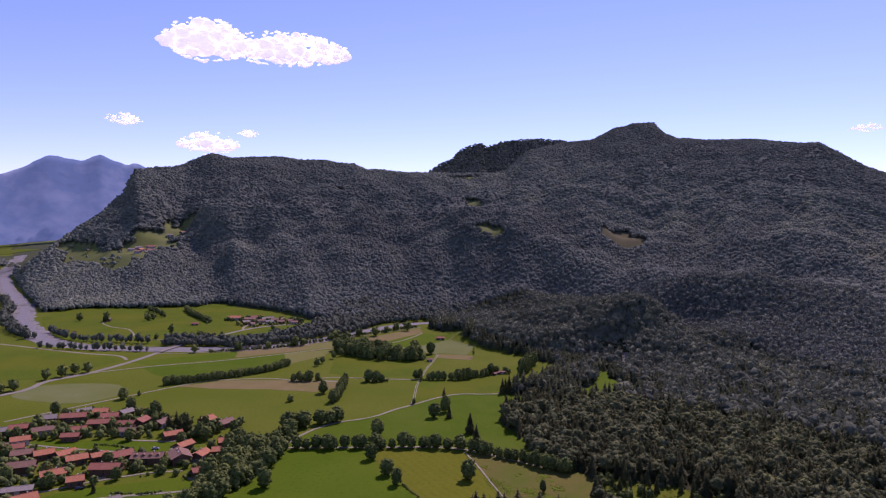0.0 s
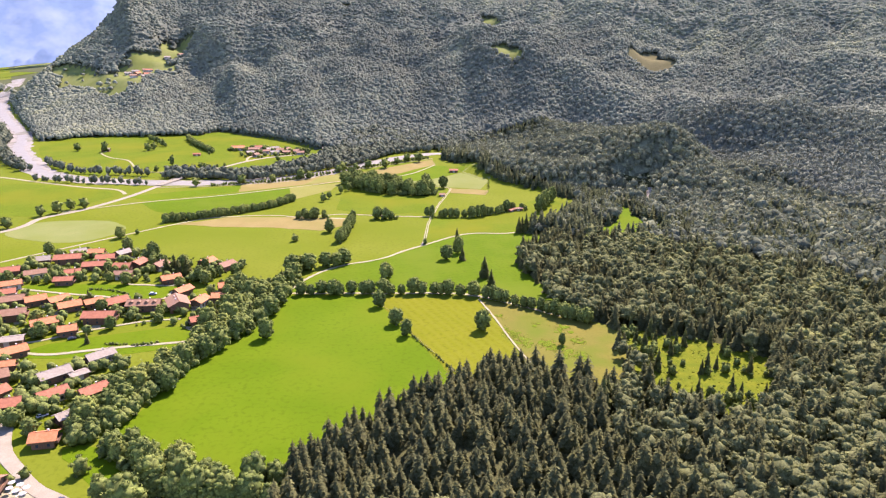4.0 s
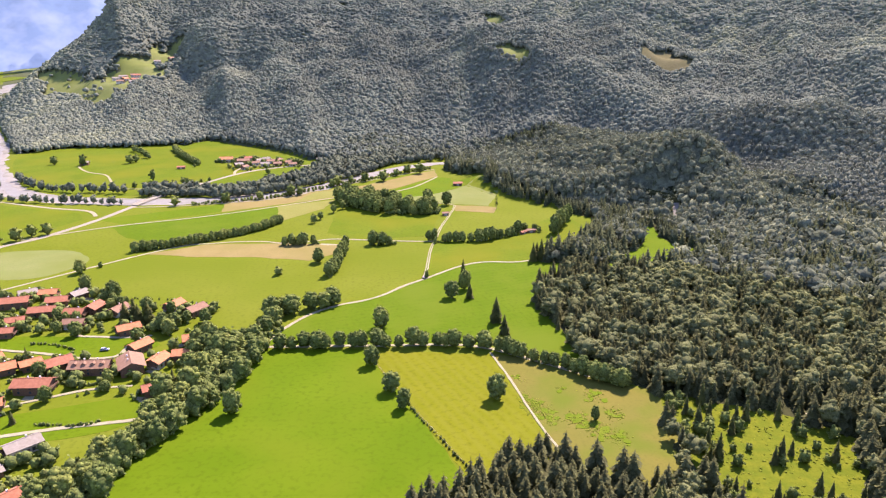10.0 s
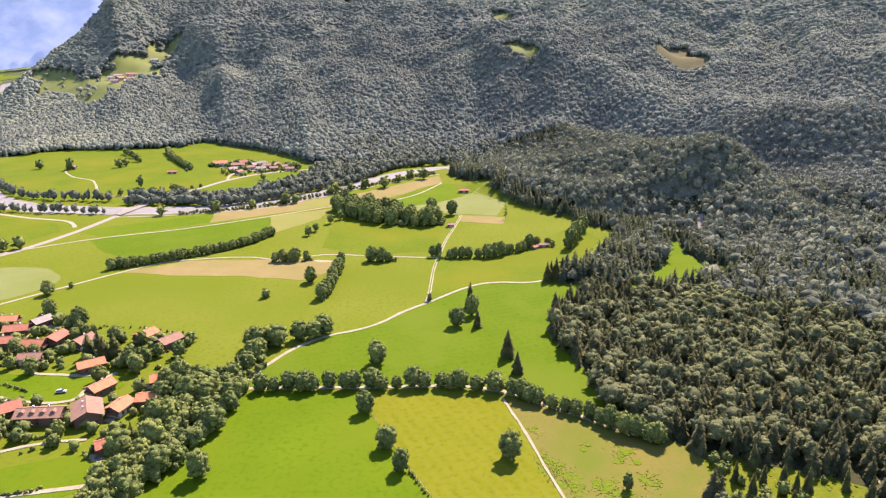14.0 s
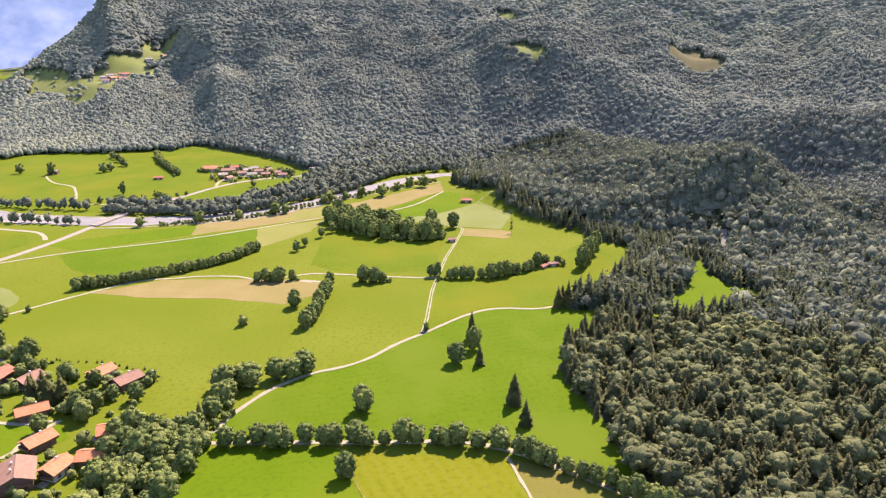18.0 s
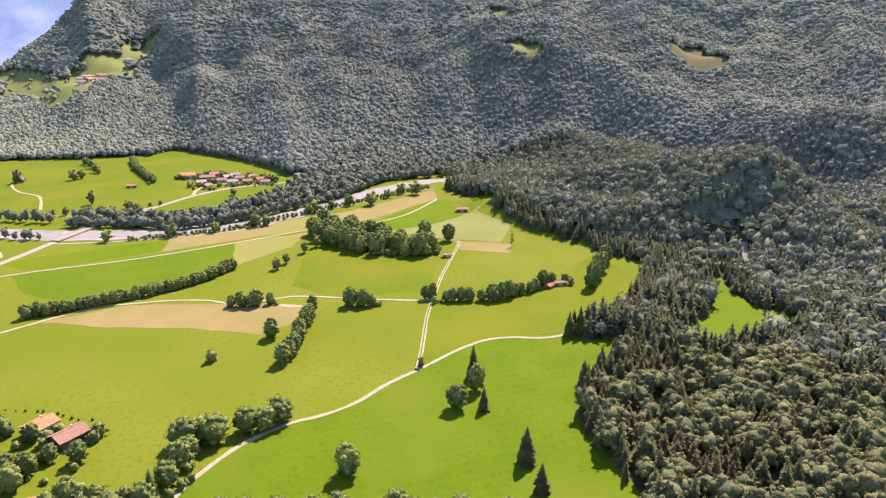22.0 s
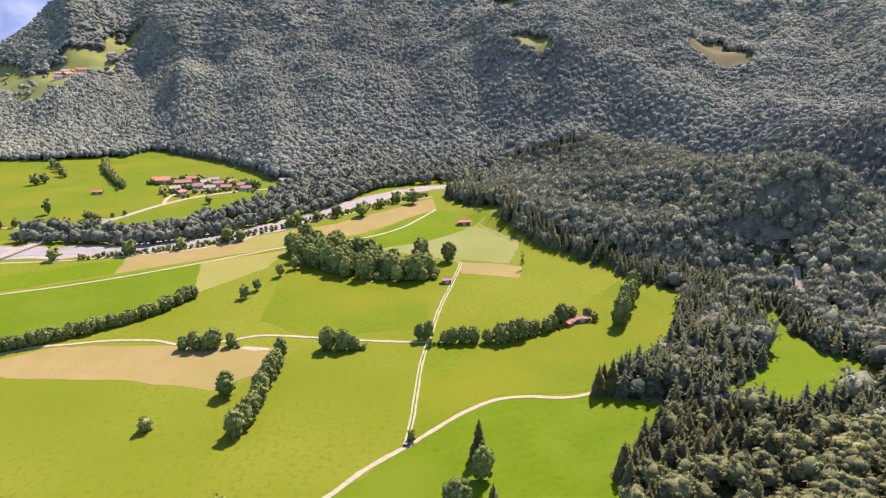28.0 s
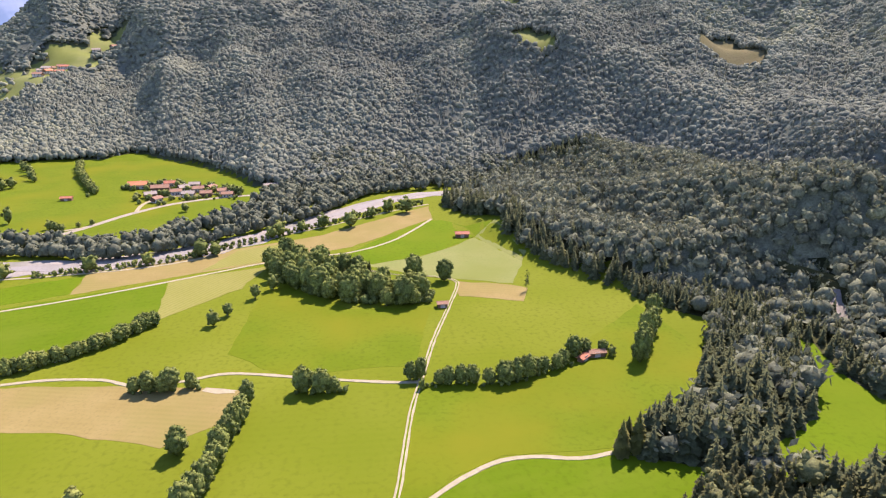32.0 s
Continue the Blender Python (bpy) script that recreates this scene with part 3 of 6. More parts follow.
for pts, z, mat, label, soft in (
    (((-126, 214), (-97, 192), (-60, 186), (-50, 186), (-35, 206), (12, 252), (-12, 312), (-30, 351), (-33, 369), (-92, 370), (-100, 334), (-116, 278)), 0.05, M_GREEN, "lush bright green hay meadow beside the tree belt", False),
    (((-30, 351), (-12, 312), (14, 252), (42, 272), (42, 290), (26, 363), (-33, 367)), 0.06, M_MOWN, "yellow-green meadow with faint mowing lines", False),
    (((27, 363), (43, 290), (44, 270), (62, 245), (90, 245), (95, 289), (100, 322), (72, 336), (44, 356)), 0.07, M_DRY, "dry straw-coloured meadow with green patches", False),
    (CLEARING, 0.08, M_BUSHY, "rough sunlit forest clearing with small bushes", True),
) + (
    (((-91, 375), (-86, 394), (-74, 415), (-60, 429), (-34, 446), (-9, 476), (12, 498), (26, 508), (64, 513), (99, 503), (73, 475), (62, 453), (60, 425), (70, 378), (74, 345), (45, 362), (25, 374)), 0.05, M_DEEP, "dark green meadow between hedge road and gravel track", False),
    (((-8, 480), (10, 500), (26, 512), (64, 516), (84, 528), (112, 557), (125, 594), (110, 650), (60, 585), (25, 566), (-4, 562)), 0.06, M_FRESH, "fresh green meadow beside the gravel lane", False),
    (INNER_MEADOW, 0.06, M_GREEN, "bright green glade enclosed by spruce forest", True),
    (((-178, 560), (-128, 561), (-72, 558), (-72, 536), (-92, 517), (-134, 526), (-175, 528), (-215, 535)), 0.06, M_STUBBLE, "harvested light brown stubble field", False),
) + (
    (((-198, 664), (-205, 697), (-128, 748), (-82, 776), (-4, 866), (-1, 826), (-54, 752), (-102, 720), (-139, 699)), 0.06, M_STUBBLE, "light brown stubble field along the river path", False),
    (((-139, 703), (-128, 744), (-100, 760), (-84, 736), (-102, 722)), 0.10, M_SWATH, "pale mown strip between stubble fields", False),
    (((-52, 742), (-1, 820), (24, 800), (44, 798), (16, 757), (-10, 731), (-42, 716)), 0.05, M_GREEN, "green meadow wedge below the wooden hut", True),
    (((-42, 714), (-9, 729), (16, 755), (46, 800), (53, 762), (61, 736), (47, 682), (18, 688), (-14, 699)), 0.08, M_PALE, "pale freshly mown hay meadow", False),
    (((16, 685), (46, 679), (55, 674), (50, 654), (15, 662)), 0.09, M_STUBBLE, "small patch of light brown stubble", False),
    (((-152, 686), (-100, 712), (-107, 674), (-137, 627)), 0.08, M_SWATH, "mown meadow with rows of drying hay", False),
) + (
    (((-205, 655), (-152, 684), (-138, 630), (-205, 560), (-250, 580), (-275, 612)), 0.05, M_DEEP, "green meadow between long hedge and path", False),
    (((-300, 640), (-205, 695), (-199, 664), (-270, 622)), 0.05, M_GREEN, "green meadow corner beside the bridge road", False),
    (((-94, 686), (-42, 643), (0, 645), (-5, 580), (-60, 570), (-90, 590)), 0.05, M_FRESH, "green meadow in front of the small wood", False),
    (((-335, 500), (-330, 540), (-275, 545), (-250, 515), (-275, 480)), 0.06, M_PALE, "pale mown patch in the western meadow", True),
    (((-560, 965), (-500, 860), (-430, 770), (-330, 735), (-230, 770), (-150, 860), (-160, 930), (-220, 1000), (-300, 1080), (-360, 1120), (-420, 1090), (-500, 1060), (-560, 1030)), 0.05, M_FRESH, "green riverside meadows around the hamlet", True),
    (((-560, 700), (-430, 700), (-330, 665), (-312, 640), (-345, 560), (-520, 560)), 0.05, M_FRESH, "green meadow west of the country road", False),
) + (
    (((-240, 375), (-160, 362), (-150, 385), (-215, 388), (-255, 385)), 0.06, M_GREEN, "green strip of meadow between the houses", True),
    (((-195, 300), (-125, 325), (-125, 303), (-150, 288), (-200, 283)), 0.06, M_GREEN, "village meadow below the farmhouses", True),
    (((-140, 205), (-112, 178), (-100, 182), (-122, 205)), 0.06, M_GREEN, "grass plot beside the village street", True),
    (((-178, 215), (-158, 196), (-150, 188), (-170, 182), (-190, 200)), 0.06, M_GREEN, "small lawn inside the bend of the street", True),
    (((-140, 168), (-113, 164), (-92, 150), (-92, 140), (-150, 140)), 0.05, M_BUSHY, "trampled grass of the timber yard", False),
    (((-91, 557), (-78, 554.5), (-77, 557.5), (-90, 560)), 0.12, M_GRAVEL, "white paved patch beside the farm track", False),
    (((-1950, 3300), (-1750, 3200), (-1850, 3600), (-2100, 3700)), 1.0, M_PALE, "pale fields far down the valley", False),
    (((-2100, 3100), (-1900, 2980), (-1800, 3150), (-1950, 3260)), 1.0, M_FRESH, "green fields far down the valley", False),
    (((-1650, 2500), (-1500, 2700), (-1700, 2900), (-1850, 2700)), 1.0, M_FRESH, "green fields far down the valley", False),
) + (
    (((-102, 164), (-50, 160), (-52, 146), (-86, 146)), 0.05, M_BUSHY, "grass beside the parking strip", False),
):
    field("field", pts, z, mat, label, soft)

# ---- water, roads and tracks ----
ribbon("river_bank", RIVER, (40, 40, 44, 38, 32, 30, 30, 30, 30, 29, 22, 14), 0.16, M_BANK, "pale gravel bed of the shallow mountain river", "river bank", 1.6, 9)
ribbon("river", RIVER, (24, 22, 22, 18, 15, 14, 14, 14, 13, 12, 9, 6), 0.24, M_WATER, "shallow grey-green river running over gravel", "water", 1.6, 9, 5)
ribbon("gravel_bar", ((212, 650), (206, 628), (203, 606), (210, 590)), (4, 6, 6, 4), 0.16, M_BANK, "pale gravel bar of a forest stream", "river bank", 0.6, 5)
TRACKS = (
    ("country_road", ((-430, 420), (-345, 508), (-336, 553), (-317, 583), (-299, 635), (-287, 698), (-274, 757), (-255, 800), (-238, 842), (-214, 876), (-175, 900), (-120, 915)), 5.5, M_ROAD, "grey country road leading over the river bridge"),
    ("side_road", ((-760, 860), (-590, 775), (-481, 735), (-427, 710), (-366, 684), (-324, 671), (-306, 650)), 3.5, M_GRAVEL, "narrow pale road joining the country road"),
    ("river_path", ((-330, 575), (-275, 615), (-222, 640), (-195, 655), (-166, 674), (-135, 696), (-104, 718), (-74, 731), (-50, 742), (-25, 770), (-1, 824)), 2.0, M_GRAVEL, "pale gravel path between fields"),
    ("shore_path", ((-290, 684), (-249, 688), (-206, 699), (-172, 711), (-145, 730), (-118, 768), (-80, 802), (-36, 846), (-4, 872)), 2.0, M_GRAVEL, "pale gravel path along the river bank"),
) + (
    ("meadow_path", ((-300, 430), (-242, 504), (-218, 533), (-195, 556), (-174, 562), (-157, 566), (-135, 566), (-119, 561), (-98, 566), (-88, 571), (-73, 571), (-46, 567), (-18, 564), (-4, 564)), 2.0, M_GRAVEL, "pale farm track crossing the meadows"),
    ("main_track", ((-120, 372), (-98, 372), (-90, 379), (-85, 395), (-74, 416), (-60, 430), (-46, 437), (-34, 447), (-22, 463), (-10, 475), (-1, 485), (12, 499), (26, 509), (40, 511), (53, 510), (66, 514), (76, 519)), 2.0, M_GRAVEL, "curving pale gravel track through the meadows"),
    ("field_lane", ((-10, 475), (-8, 495), (-6, 538), (-3, 564), (2, 603), (10, 647), (15, 676), (14, 686), (2, 693), (-21, 697), (-42, 706)), 2.0, M_GRAVEL, "pale two-rut farm lane"),
) + (
    ("hedge_road", ((-98, 373), (-82, 373), (-60, 373.5), (-27, 373.5), (6, 374), (25, 369.5), (43, 358), (60, 346), (76, 334)), 2.4, M_GRAVEL, "pale lane running along the hedgerow"),
    ("forest_lane", ((150, 306), (160, 298), (170, 289), (178, 276)), 2.4, M_GRAVEL, "pale lane leaving the forest clearing"),
    ("dirt_path", ((26, 364), (33, 336), (38, 311), (44, 286), (52, 262)), 1.1, M_GRAVEL, "thin pale path between two meadows"),
    ("farm_drive", ((-447, 905), (-436, 888), (-416, 866), (-390, 850), (-374, 827), (-355, 791)), 2.4, M_GRAVEL, "white winding drive to a lone building"),
    ("village_street", ((-200, 250), (-176, 232), (-168, 216), (-160, 203), (-150, 193), (-135, 180), (-112, 169), (-99, 161), (-88, 151), (-72, 128)), 5.2, M_ROAD, "light grey village street with a bend"),
    ("village_lane", ((-200, 160), (-160, 168), (-140, 169), (-128, 177)), 5.0, M_ROAD, "light grey lane joining the village street"),
) + (
    ("village_lane", ((-250, 300), (-215, 292), (-190, 287), (-172, 291.5), (-152, 297), (-130, 301.5), (-124, 303)), 2.4, M_GRAVEL, "pale lane past the farmhouses"),
    ("village_lane", ((-260, 306), (-225, 300), (-206, 301), (-195, 308), (-186, 315), (-176, 320), (-163, 327), (-150, 331), (-140, 332)), 1.8, M_GRAVEL, "pale lane along the long houses"),
    ("village_lane", ((-290, 385), (-262, 381), (-226, 372), (-200, 367), (-182, 362), (-166, 361), (-160, 366), (-160, 376), (-154, 389)), 2.0, M_GRAVEL, "pale lane behind the row of orange roofs"),
    ("village_lane", ((-200, 397), (-194, 389), (-179, 387), (-166, 386), (-157, 388.5)), 2.0, M_GRAVEL, "pale lane between house gardens"),
    ("parking_strip", ((-112, 174), (-96, 170.5), (-70, 167), (-45, 160)), 6.0, M_ROAD, "grey parking strip shaded by trees"),
    ("hamlet_lane", ((-255, 800), (-300, 770), (-350, 770)), 2.6, M_GRAVEL, "pale farm lane near the bridge"),
    ("hamlet_lane", ((-237, 845), (-242, 870), (-236, 895), (-210, 905), (-185, 912)), 3.0, M_GRAVEL, "pale lane through the hamlet"),
)
for i, (name, pts, w, mat, label) in enumerate(TRACKS):
    ribbon(name, pts, w, (0.17 if mat is M_GRAVEL else 0.2) + 0.007 * i, mat, label, "track" if mat is M_GRAVEL else "road", 0.12, 4)
for pts in (TRACKS[6][1],):
    ribbon("grass_strip", pts, 0.55, 0.3, M_GREEN, "grassy strip between the two wheel ruts", "grass strip", 0.08, 3)


# ---- trees ----
def icosphere(sub):
    bm = bmesh.new()
    bmesh.ops.create_icosphere(bm, subdivisions=sub, radius=1)
    bm.verts.ensure_lookup_table()
    v = np.array([q.co[:] for q in bm.verts])
    f = np.array([[q.index for q in p.verts] for p in bm.faces])
    bm.free()
    return v, f


ICO0, ICO1, ICO2 = icosphere(0), icosphere(1), icosphere(2)


def join(items):
    vs, fs, n = [], [], 0
    for v, f in items:
        vs.append(v)
        fs.append(f + n)
        n += len(v)
    return np.concatenate(vs), np.concatenate(fs)


def blob(rg, ico, centre, radius, lump=0.25):
    v, f = ico
    return v * (1 + lump * rg.normal(size=(len(v), 1))) * radius + centre, f


def leaves(rg, centres, radius, n, size):
    """Small tilted leaf sprays scattered over the outside of crown lobes."""
    k = rg.integers(0, len(centres), n)
    d = rg.normal(size=(n, 3))
    d[:, 2] = np.abs(d[:, 2]) * 0.9 - 0.25
    d /= np.linalg.norm(d, axis=1)[:, None]
    c = np.asarray(centres)[k] + d * np.asarray(radius)[k] * rg.uniform(0.85, 1.35, (n, 1))
    a = rg.normal(size=(n, 3))
    a /= np.linalg.norm(a, axis=1)[:, None]
    b = np.cross(a, d + 0.6 * rg.normal(size=(n, 3)))
    b /= np.linalg.norm(b, axis=1)[:, None] + 1e-9
    s = rg.uniform(0.6, 1.3, (n, 1)) * size
    v = np.stack([c - a * s, c + b * s * 0.55, c + a * s, c - b * s * 0.55], 1).reshape(-1, 3)
    i = np.arange(n)[:, None] * 4
    return v, np.concatenate([i + [0, 1, 2], i + [0, 2, 3]])


def broad_crown(seed, lobes=20, sprays=470, ico=ICO1, size=0.054, low=0.03):
    """Crown of a broad-leaved tree one unit high and about 0.75 wide, leafy almost to the ground: a full body with many small lobes and sprays."""
    rg = np.random.default_rng(seed)
    mid = (1 + low) / 2
    tall = (1 - low) / 2
    core = ICO2 if lobes > 12 else ico
    lean = rg.normal(0, 0.03, 2)
    cs, rs = [np.array([lean[0], lean[1], mid - 0.02])], [np.array([0.29, 0.29, tall * 0.86])]
    for i in range(lobes - 1):
        s = (i + 0.5) / (lobes - 1) * 1.8 - 0.8
        a = i * 2.4 + rg.uniform(-0.5, 0.5)
        q = 0.27 * math.sqrt(max(0.05, 1 - (s * s if s > 0 else s ** 4))) * rg.uniform(0.85, 1.12)
        r = rg.uniform(0.07, 0.13)
        cs.append(np.array([lean[0] + math.cos(a) * q, lean[1] + math.sin(a) * q, mid + s * (tall - 0.11)]))
        rs.append(np.array([r, r, r * rg.uniform(0.8, 1.05)]))
    items = [blob(rg, core, cs[0], rs[0], 0.07)] + [blob(rg, ico, c, r, 0.14) for c, r in zip(cs[1:], rs[1:])]
    if sprays:
        items.append(leaves(rg, cs, rs, sprays, size * 0.55))
    return join(items)


def spruce_crown(seed, tiers=16, arms=9, width=0.18, low=0.05):
    """Spruce one unit high: whorls of drooping boughs round a slim dark core."""
    rg = np.random.default_rng(seed)
    items = []
    n = 6
    k = np.arange(n)
    core = np.array([(math.cos(a) * width * 0.6, math.sin(a) * width * 0.6, low) for a in k * 6.283 / n] + [(0, 0, 0.97)])
    items.append((core, np.c_[k, (k + 1) % n, np.full(n, n)]))
    bough = np.array([(0, 1, 2), (0, 2, 3)])
    for i in range(tiers):
        s = max(0.0, (i + rg.uniform(-0.2, 0.2)) / tiers)
        z = low + (0.94 - low) * s
        r0 = width * (1 - s) ** 0.66 * rg.uniform(0.88, 1.1) + 0.004
        m = max(4, int(arms * (1 - 0.5 * s)))
        a0 = rg.uniform(0, 6.28)
        for q in range(m):
            a = a0 + q * 6.283 / m + rg.uniform(-0.25, 0.25)
            r = r0 * rg.uniform(0.75, 1.2)
            d, t = np.array([math.cos(a), math.sin(a), 0]), np.array([-math.sin(a), math.cos(a), 0])
            w = 0.38 * r + 0.006
            up = 0.4 * r + 0.012
            items.append((np.array([d * r * 0.1 + (0, 0, z + up), d * r * 0.66 + t * w + (0, 0, z + 0.1 * r), d * r + (0, 0, z - 0.15 * r), d * r * 0.66 - t * w + (0, 0, z + 0.1 * r)]), bough))
    return join(items)


def trunk_mesh(name, h, r, limbs=True):
    bm = bmesh.new()
    bar(bm, (0, 0, -0.03), (0, 0, h), r, 7, r * 0.45)
    for a in (0.4, 2.5, 4.6) if limbs else ():
        bar(bm, (0, 0, h * 0.6), (math.cos(a) * 0.16, math.sin(a) * 0.16, h * 1.15), r * 0.42, 5, r * 0.15)
    me = bpy.data.meshes.new(name)
    bm.to_mesh(me)
    bm.free()
    me.materials.append(M_BARK)
    return me


TRUNK_BROAD, TRUNK_SPRUCE = trunk_mesh("trunk", 0.5, 0.026), trunk_mesh("trunk", 0.75, 0.016, False)
BROAD = [mesh_from("crown", *broad_crown(i, 26, 640, size=0.056), [M_LEAF], smooth=True) for i in range(7)]
BROAD_FAR = [mesh_from("crown", *broad_crown(20 + i, 9, 90, size=0.1), [M_LEAF], smooth=True) for i in range(5)]
BUSH = [mesh_from("crown", *broad_crown(40 + i, 9, 150, size=0.1, low=-0.1), [M_LEAF], smooth=True) for i in range(3)]
SPRUCE = [mesh_from("crown", *spruce_crown(i), [M_NEEDLE]) for i in range(4)]
THIN = [mesh_from("crown", *leaves(np.random.default_rng(70 + i), [np.array([0.05 * math.cos(k * 2.1), 0.05 * math.sin(k * 2.1), 0.25 + 0.07 * k]) for k in range(10)], [np.array([0.11, 0.11, 0.07])] * 10, 110, 0.05), [M_LEAF]) for i in range(2)]
TREE_NAMES = {"hedgerow trees along the lane": "hedgerow_tree", "long field hedge": "hedge_tree", "garden trees": "garden_tree", "tree belt along the village stream": "stream_tree", "small wood amid meadows": "grove_tree"}
tree_rng = random.Random(11)


def tree(x, y, h, kind="broad", wide=1.0, label="", group="", name=""):
    """A tree of its own: trunk and crown."""
    kinds = {"broad": (BROAD, TRUNK_BROAD), "far": (BROAD_FAR, TRUNK_BROAD), "bush": (BUSH, TRUNK_BROAD), "spruce": (SPRUCE, TRUNK_SPRUCE), "thin": (THIN, TRUNK_SPRUCE)}
    crowns, trunk = kinds[kind]
    k = tree_rng.randrange(len(crowns))
    sink = 0.0 if kind in ("spruce", "thin") else 0.06 * h
    m = pose(x, y, lie(x, y) - 0.05 - sink, 0, 0, tree_rng.uniform(0, 360)) @ Matrix.Diagonal((h * wide, h * wide, h + sink, 1))
    name = name or {"spruce": "spruce_tree", "bush": "bush"}.get(kind) or TREE_NAMES.get(group, "broadleaf_tree")
    ob = new(name, None)
    ob.matrix_basis = m
    piece("trunk", trunk, ob)
    piece("crown", crowns[k], ob)
    return tagged(ob, label or {"spruce": "dark green spruce tree standing in grass", "bush": "rounded green bush standing in grass"}.get(kind, "leafy green broadleaf tree standing in grass"),
                  "bush" if kind == "bush" else "tree", group)


RIVERSIDE = []      # places and heights of the countless trees along the water


def row(pts, gap, h, kind="broad", wide=1.0, jitter=1.2, label="", group="", vary=0.22):
    c = smooth_line(pts, 1.0)
    d = np.concatenate([[0], np.cumsum(np.linalg.norm(np.diff(c, axis=0), axis=1))])
    s = gap * 0.4
    while s < d[-1]:
        x, y = np.interp(s, d, c[:, 0]), np.interp(s, d, c[:, 1])
        hh = h * tree_rng.uniform(1 - vary, 1 + vary)
        px, py, ww = x + tree_rng.uniform(-jitter, jitter), y + tree_rng.uniform(-jitter, jitter), wide * tree_rng.uniform(0.9, 1.15)
        if group == "riverside trees":
            RIVERSIDE.append((px, py, hh, ww))
        else:
            tree(px, py, hh, kind, ww, label, group)
        s += gap * tree_rng.uniform(0.75, 1.3)


def stand(poly, gap, h, kind, label, group, mix=0.0, wide=1.0):
    xs, ys = [p[0] for p in poly], [p[1] for p in poly]
    y = min(ys)
    while y < max(ys):
        x = min(xs)
        while x < max(xs):
            px, py = x + tree_rng.uniform(-gap, gap) * 0.4, y + tree_rng.uniform(-gap, gap) * 0.4
            if inside(poly, px, py):
                k = "spruce" if tree_rng.random() < mix else kind
                tree(px, py, h * tree_rng.uniform(0.68, 1.25) * (1.15 if k == "spruce" else 1), k, wide, label if k == kind else "", group)
            x += gap
        y += gap


for x, y, h, kind, wide, label in (
    (-87, 308, 11, "broad", 0.85, "lone round broadleaf tree casting a shadow on the meadow"), (-33, 351, 9.5, "broad", 0.9, ""), (-21, 324, 9, "broad", 1.05, ""), (-15, 311, 9, "broad", 0.8, ""),
    (25, 318, 11, "broad", 0.95, "broadleaf tree beside the thin path"), (65, 299, 6.5, "broad", 0.62, "small dark tree in the dry meadow"), (-31, 396, 11.5, "broad", 0.9, "lone broadleaf tree in the dark green meadow"),
    (32, 403, 14, "spruce", 1.35, ""), (35, 386, 11, "spruce", 1.3, ""), (8, 441, 10, "broad", 1.0, ""), (16, 468, 15, "spruce", 1.1, ""), (19, 440, 10, "spruce", 1.2, ""), (17, 457, 12, "broad", 0.7, ""),
    (-107, 487, 6, "bush", 1.2, "low rounded bush in the open meadow"), (-95, 416, 11, "broad", 1.2, ""), (-89, 421, 9, "broad", 1.2, ""), (-83, 417, 11, "broad", 1.2, ""), (-91, 409, 8, "broad", 1.2, ""), (-93, 391, 9, "broad", 1.1, ""), (-92, 402, 10, "broad", 1.1, ""), (-73, 425, 10, "broad", 1.1, ""), (-68, 428, 9, "broad", 1.2, ""), (-63, 431, 10, "broad", 1.2, ""),
) + (
    (-85, 513, 10, "broad", 0.95, "lone tree at the edge of the stubble field"), (54, 670, 11, "thin", 0.7, "slender tree at the field corner"),
    (93, 582, 15, "broad", 0.62, ""), (97, 590, 14, "broad", 0.62, ""), (101, 600, 16, "broad", 0.65, ""), (106, 613, 13, "broad", 0.7, ""), (112, 628, 13, "broad", 0.8, ""),
    (67, 512, 13, "spruce", 1.2, ""), (73, 514, 15, "spruce", 1.2, ""), (70, 516, 12, "spruce", 1.2, ""),
    (-106, 622, 8, "far", 1.0, ""), (-103, 634, 7, "far", 1.0, ""), (-95, 658, 8, "far", 0.9, ""), (-88, 672, 9, "far", 0.9, ""), (-10, 689, 14, "broad", 0.9, ""), (8, 686, 12, "broad", 0.9, "tree beside the farm lane bend"),
    (-318, 811, 13, "far", 0.7, ""), (-445, 912, 14, "far", 0.8, ""), (-486, 920, 11, "far", 1.1, ""), (-393, 926, 11, "far", 1.2, ""), (-388, 935, 10, "far", 1.1, ""), 
) + (
    (-332, 572, 11, "far", 1.1, ""), (-327, 585, 10, "far", 1.1, ""), (-317, 591, 10, "far", 1.1, ""), (-340, 560, 10, "far", 1.0, ""), (-345, 520, 10, "far", 1.1, ""), (-352, 512, 9, "far", 1.1, ""),
    (-243, 493, 9, "broad", 1.0, "tree beside the farm track"), (-221, 456, 11, "broad", 0.8, ""), (-198, 444, 11, "broad", 0.9, ""), (-274, 450, 9, "broad", 0.9, ""), (-235, 505, 4, "bush", 1.0, ""),
    (-101, 169, 13, "broad", 1.15, "large dense tree beside the village street"), (-112, 177, 9, "bush", 1.1, ""), (-125, 190, 7, "bush", 1.1, ""), (69, 231, 17, "spruce", 1.25, "tall lone spruce in front of the dry meadow"), (72, 236, 14, "spruce", 1.1, ""),
    (70, 590, 7, "broad", 1.0, ""), (79, 592, 6, "broad", 1.0, ""), (64, 586, 10, "broad", 0.9, "tree beside the small red-roofed barn"), (82, 588, 5, "bush", 1.0, ""),
    (-7, 566, 8, "broad", 0.8, "small tree at the track crossing"), (-3, 568, 9, "broad", 0.7, ""), (-8, 479, 5, "bush", 0.8, "small bush beside the track junction"),
) + (
    (-2, 558, 5, "bush", 0.7, ""),
):
    tree(x, y, h * 1.14, kind, wide * 1.08, label)

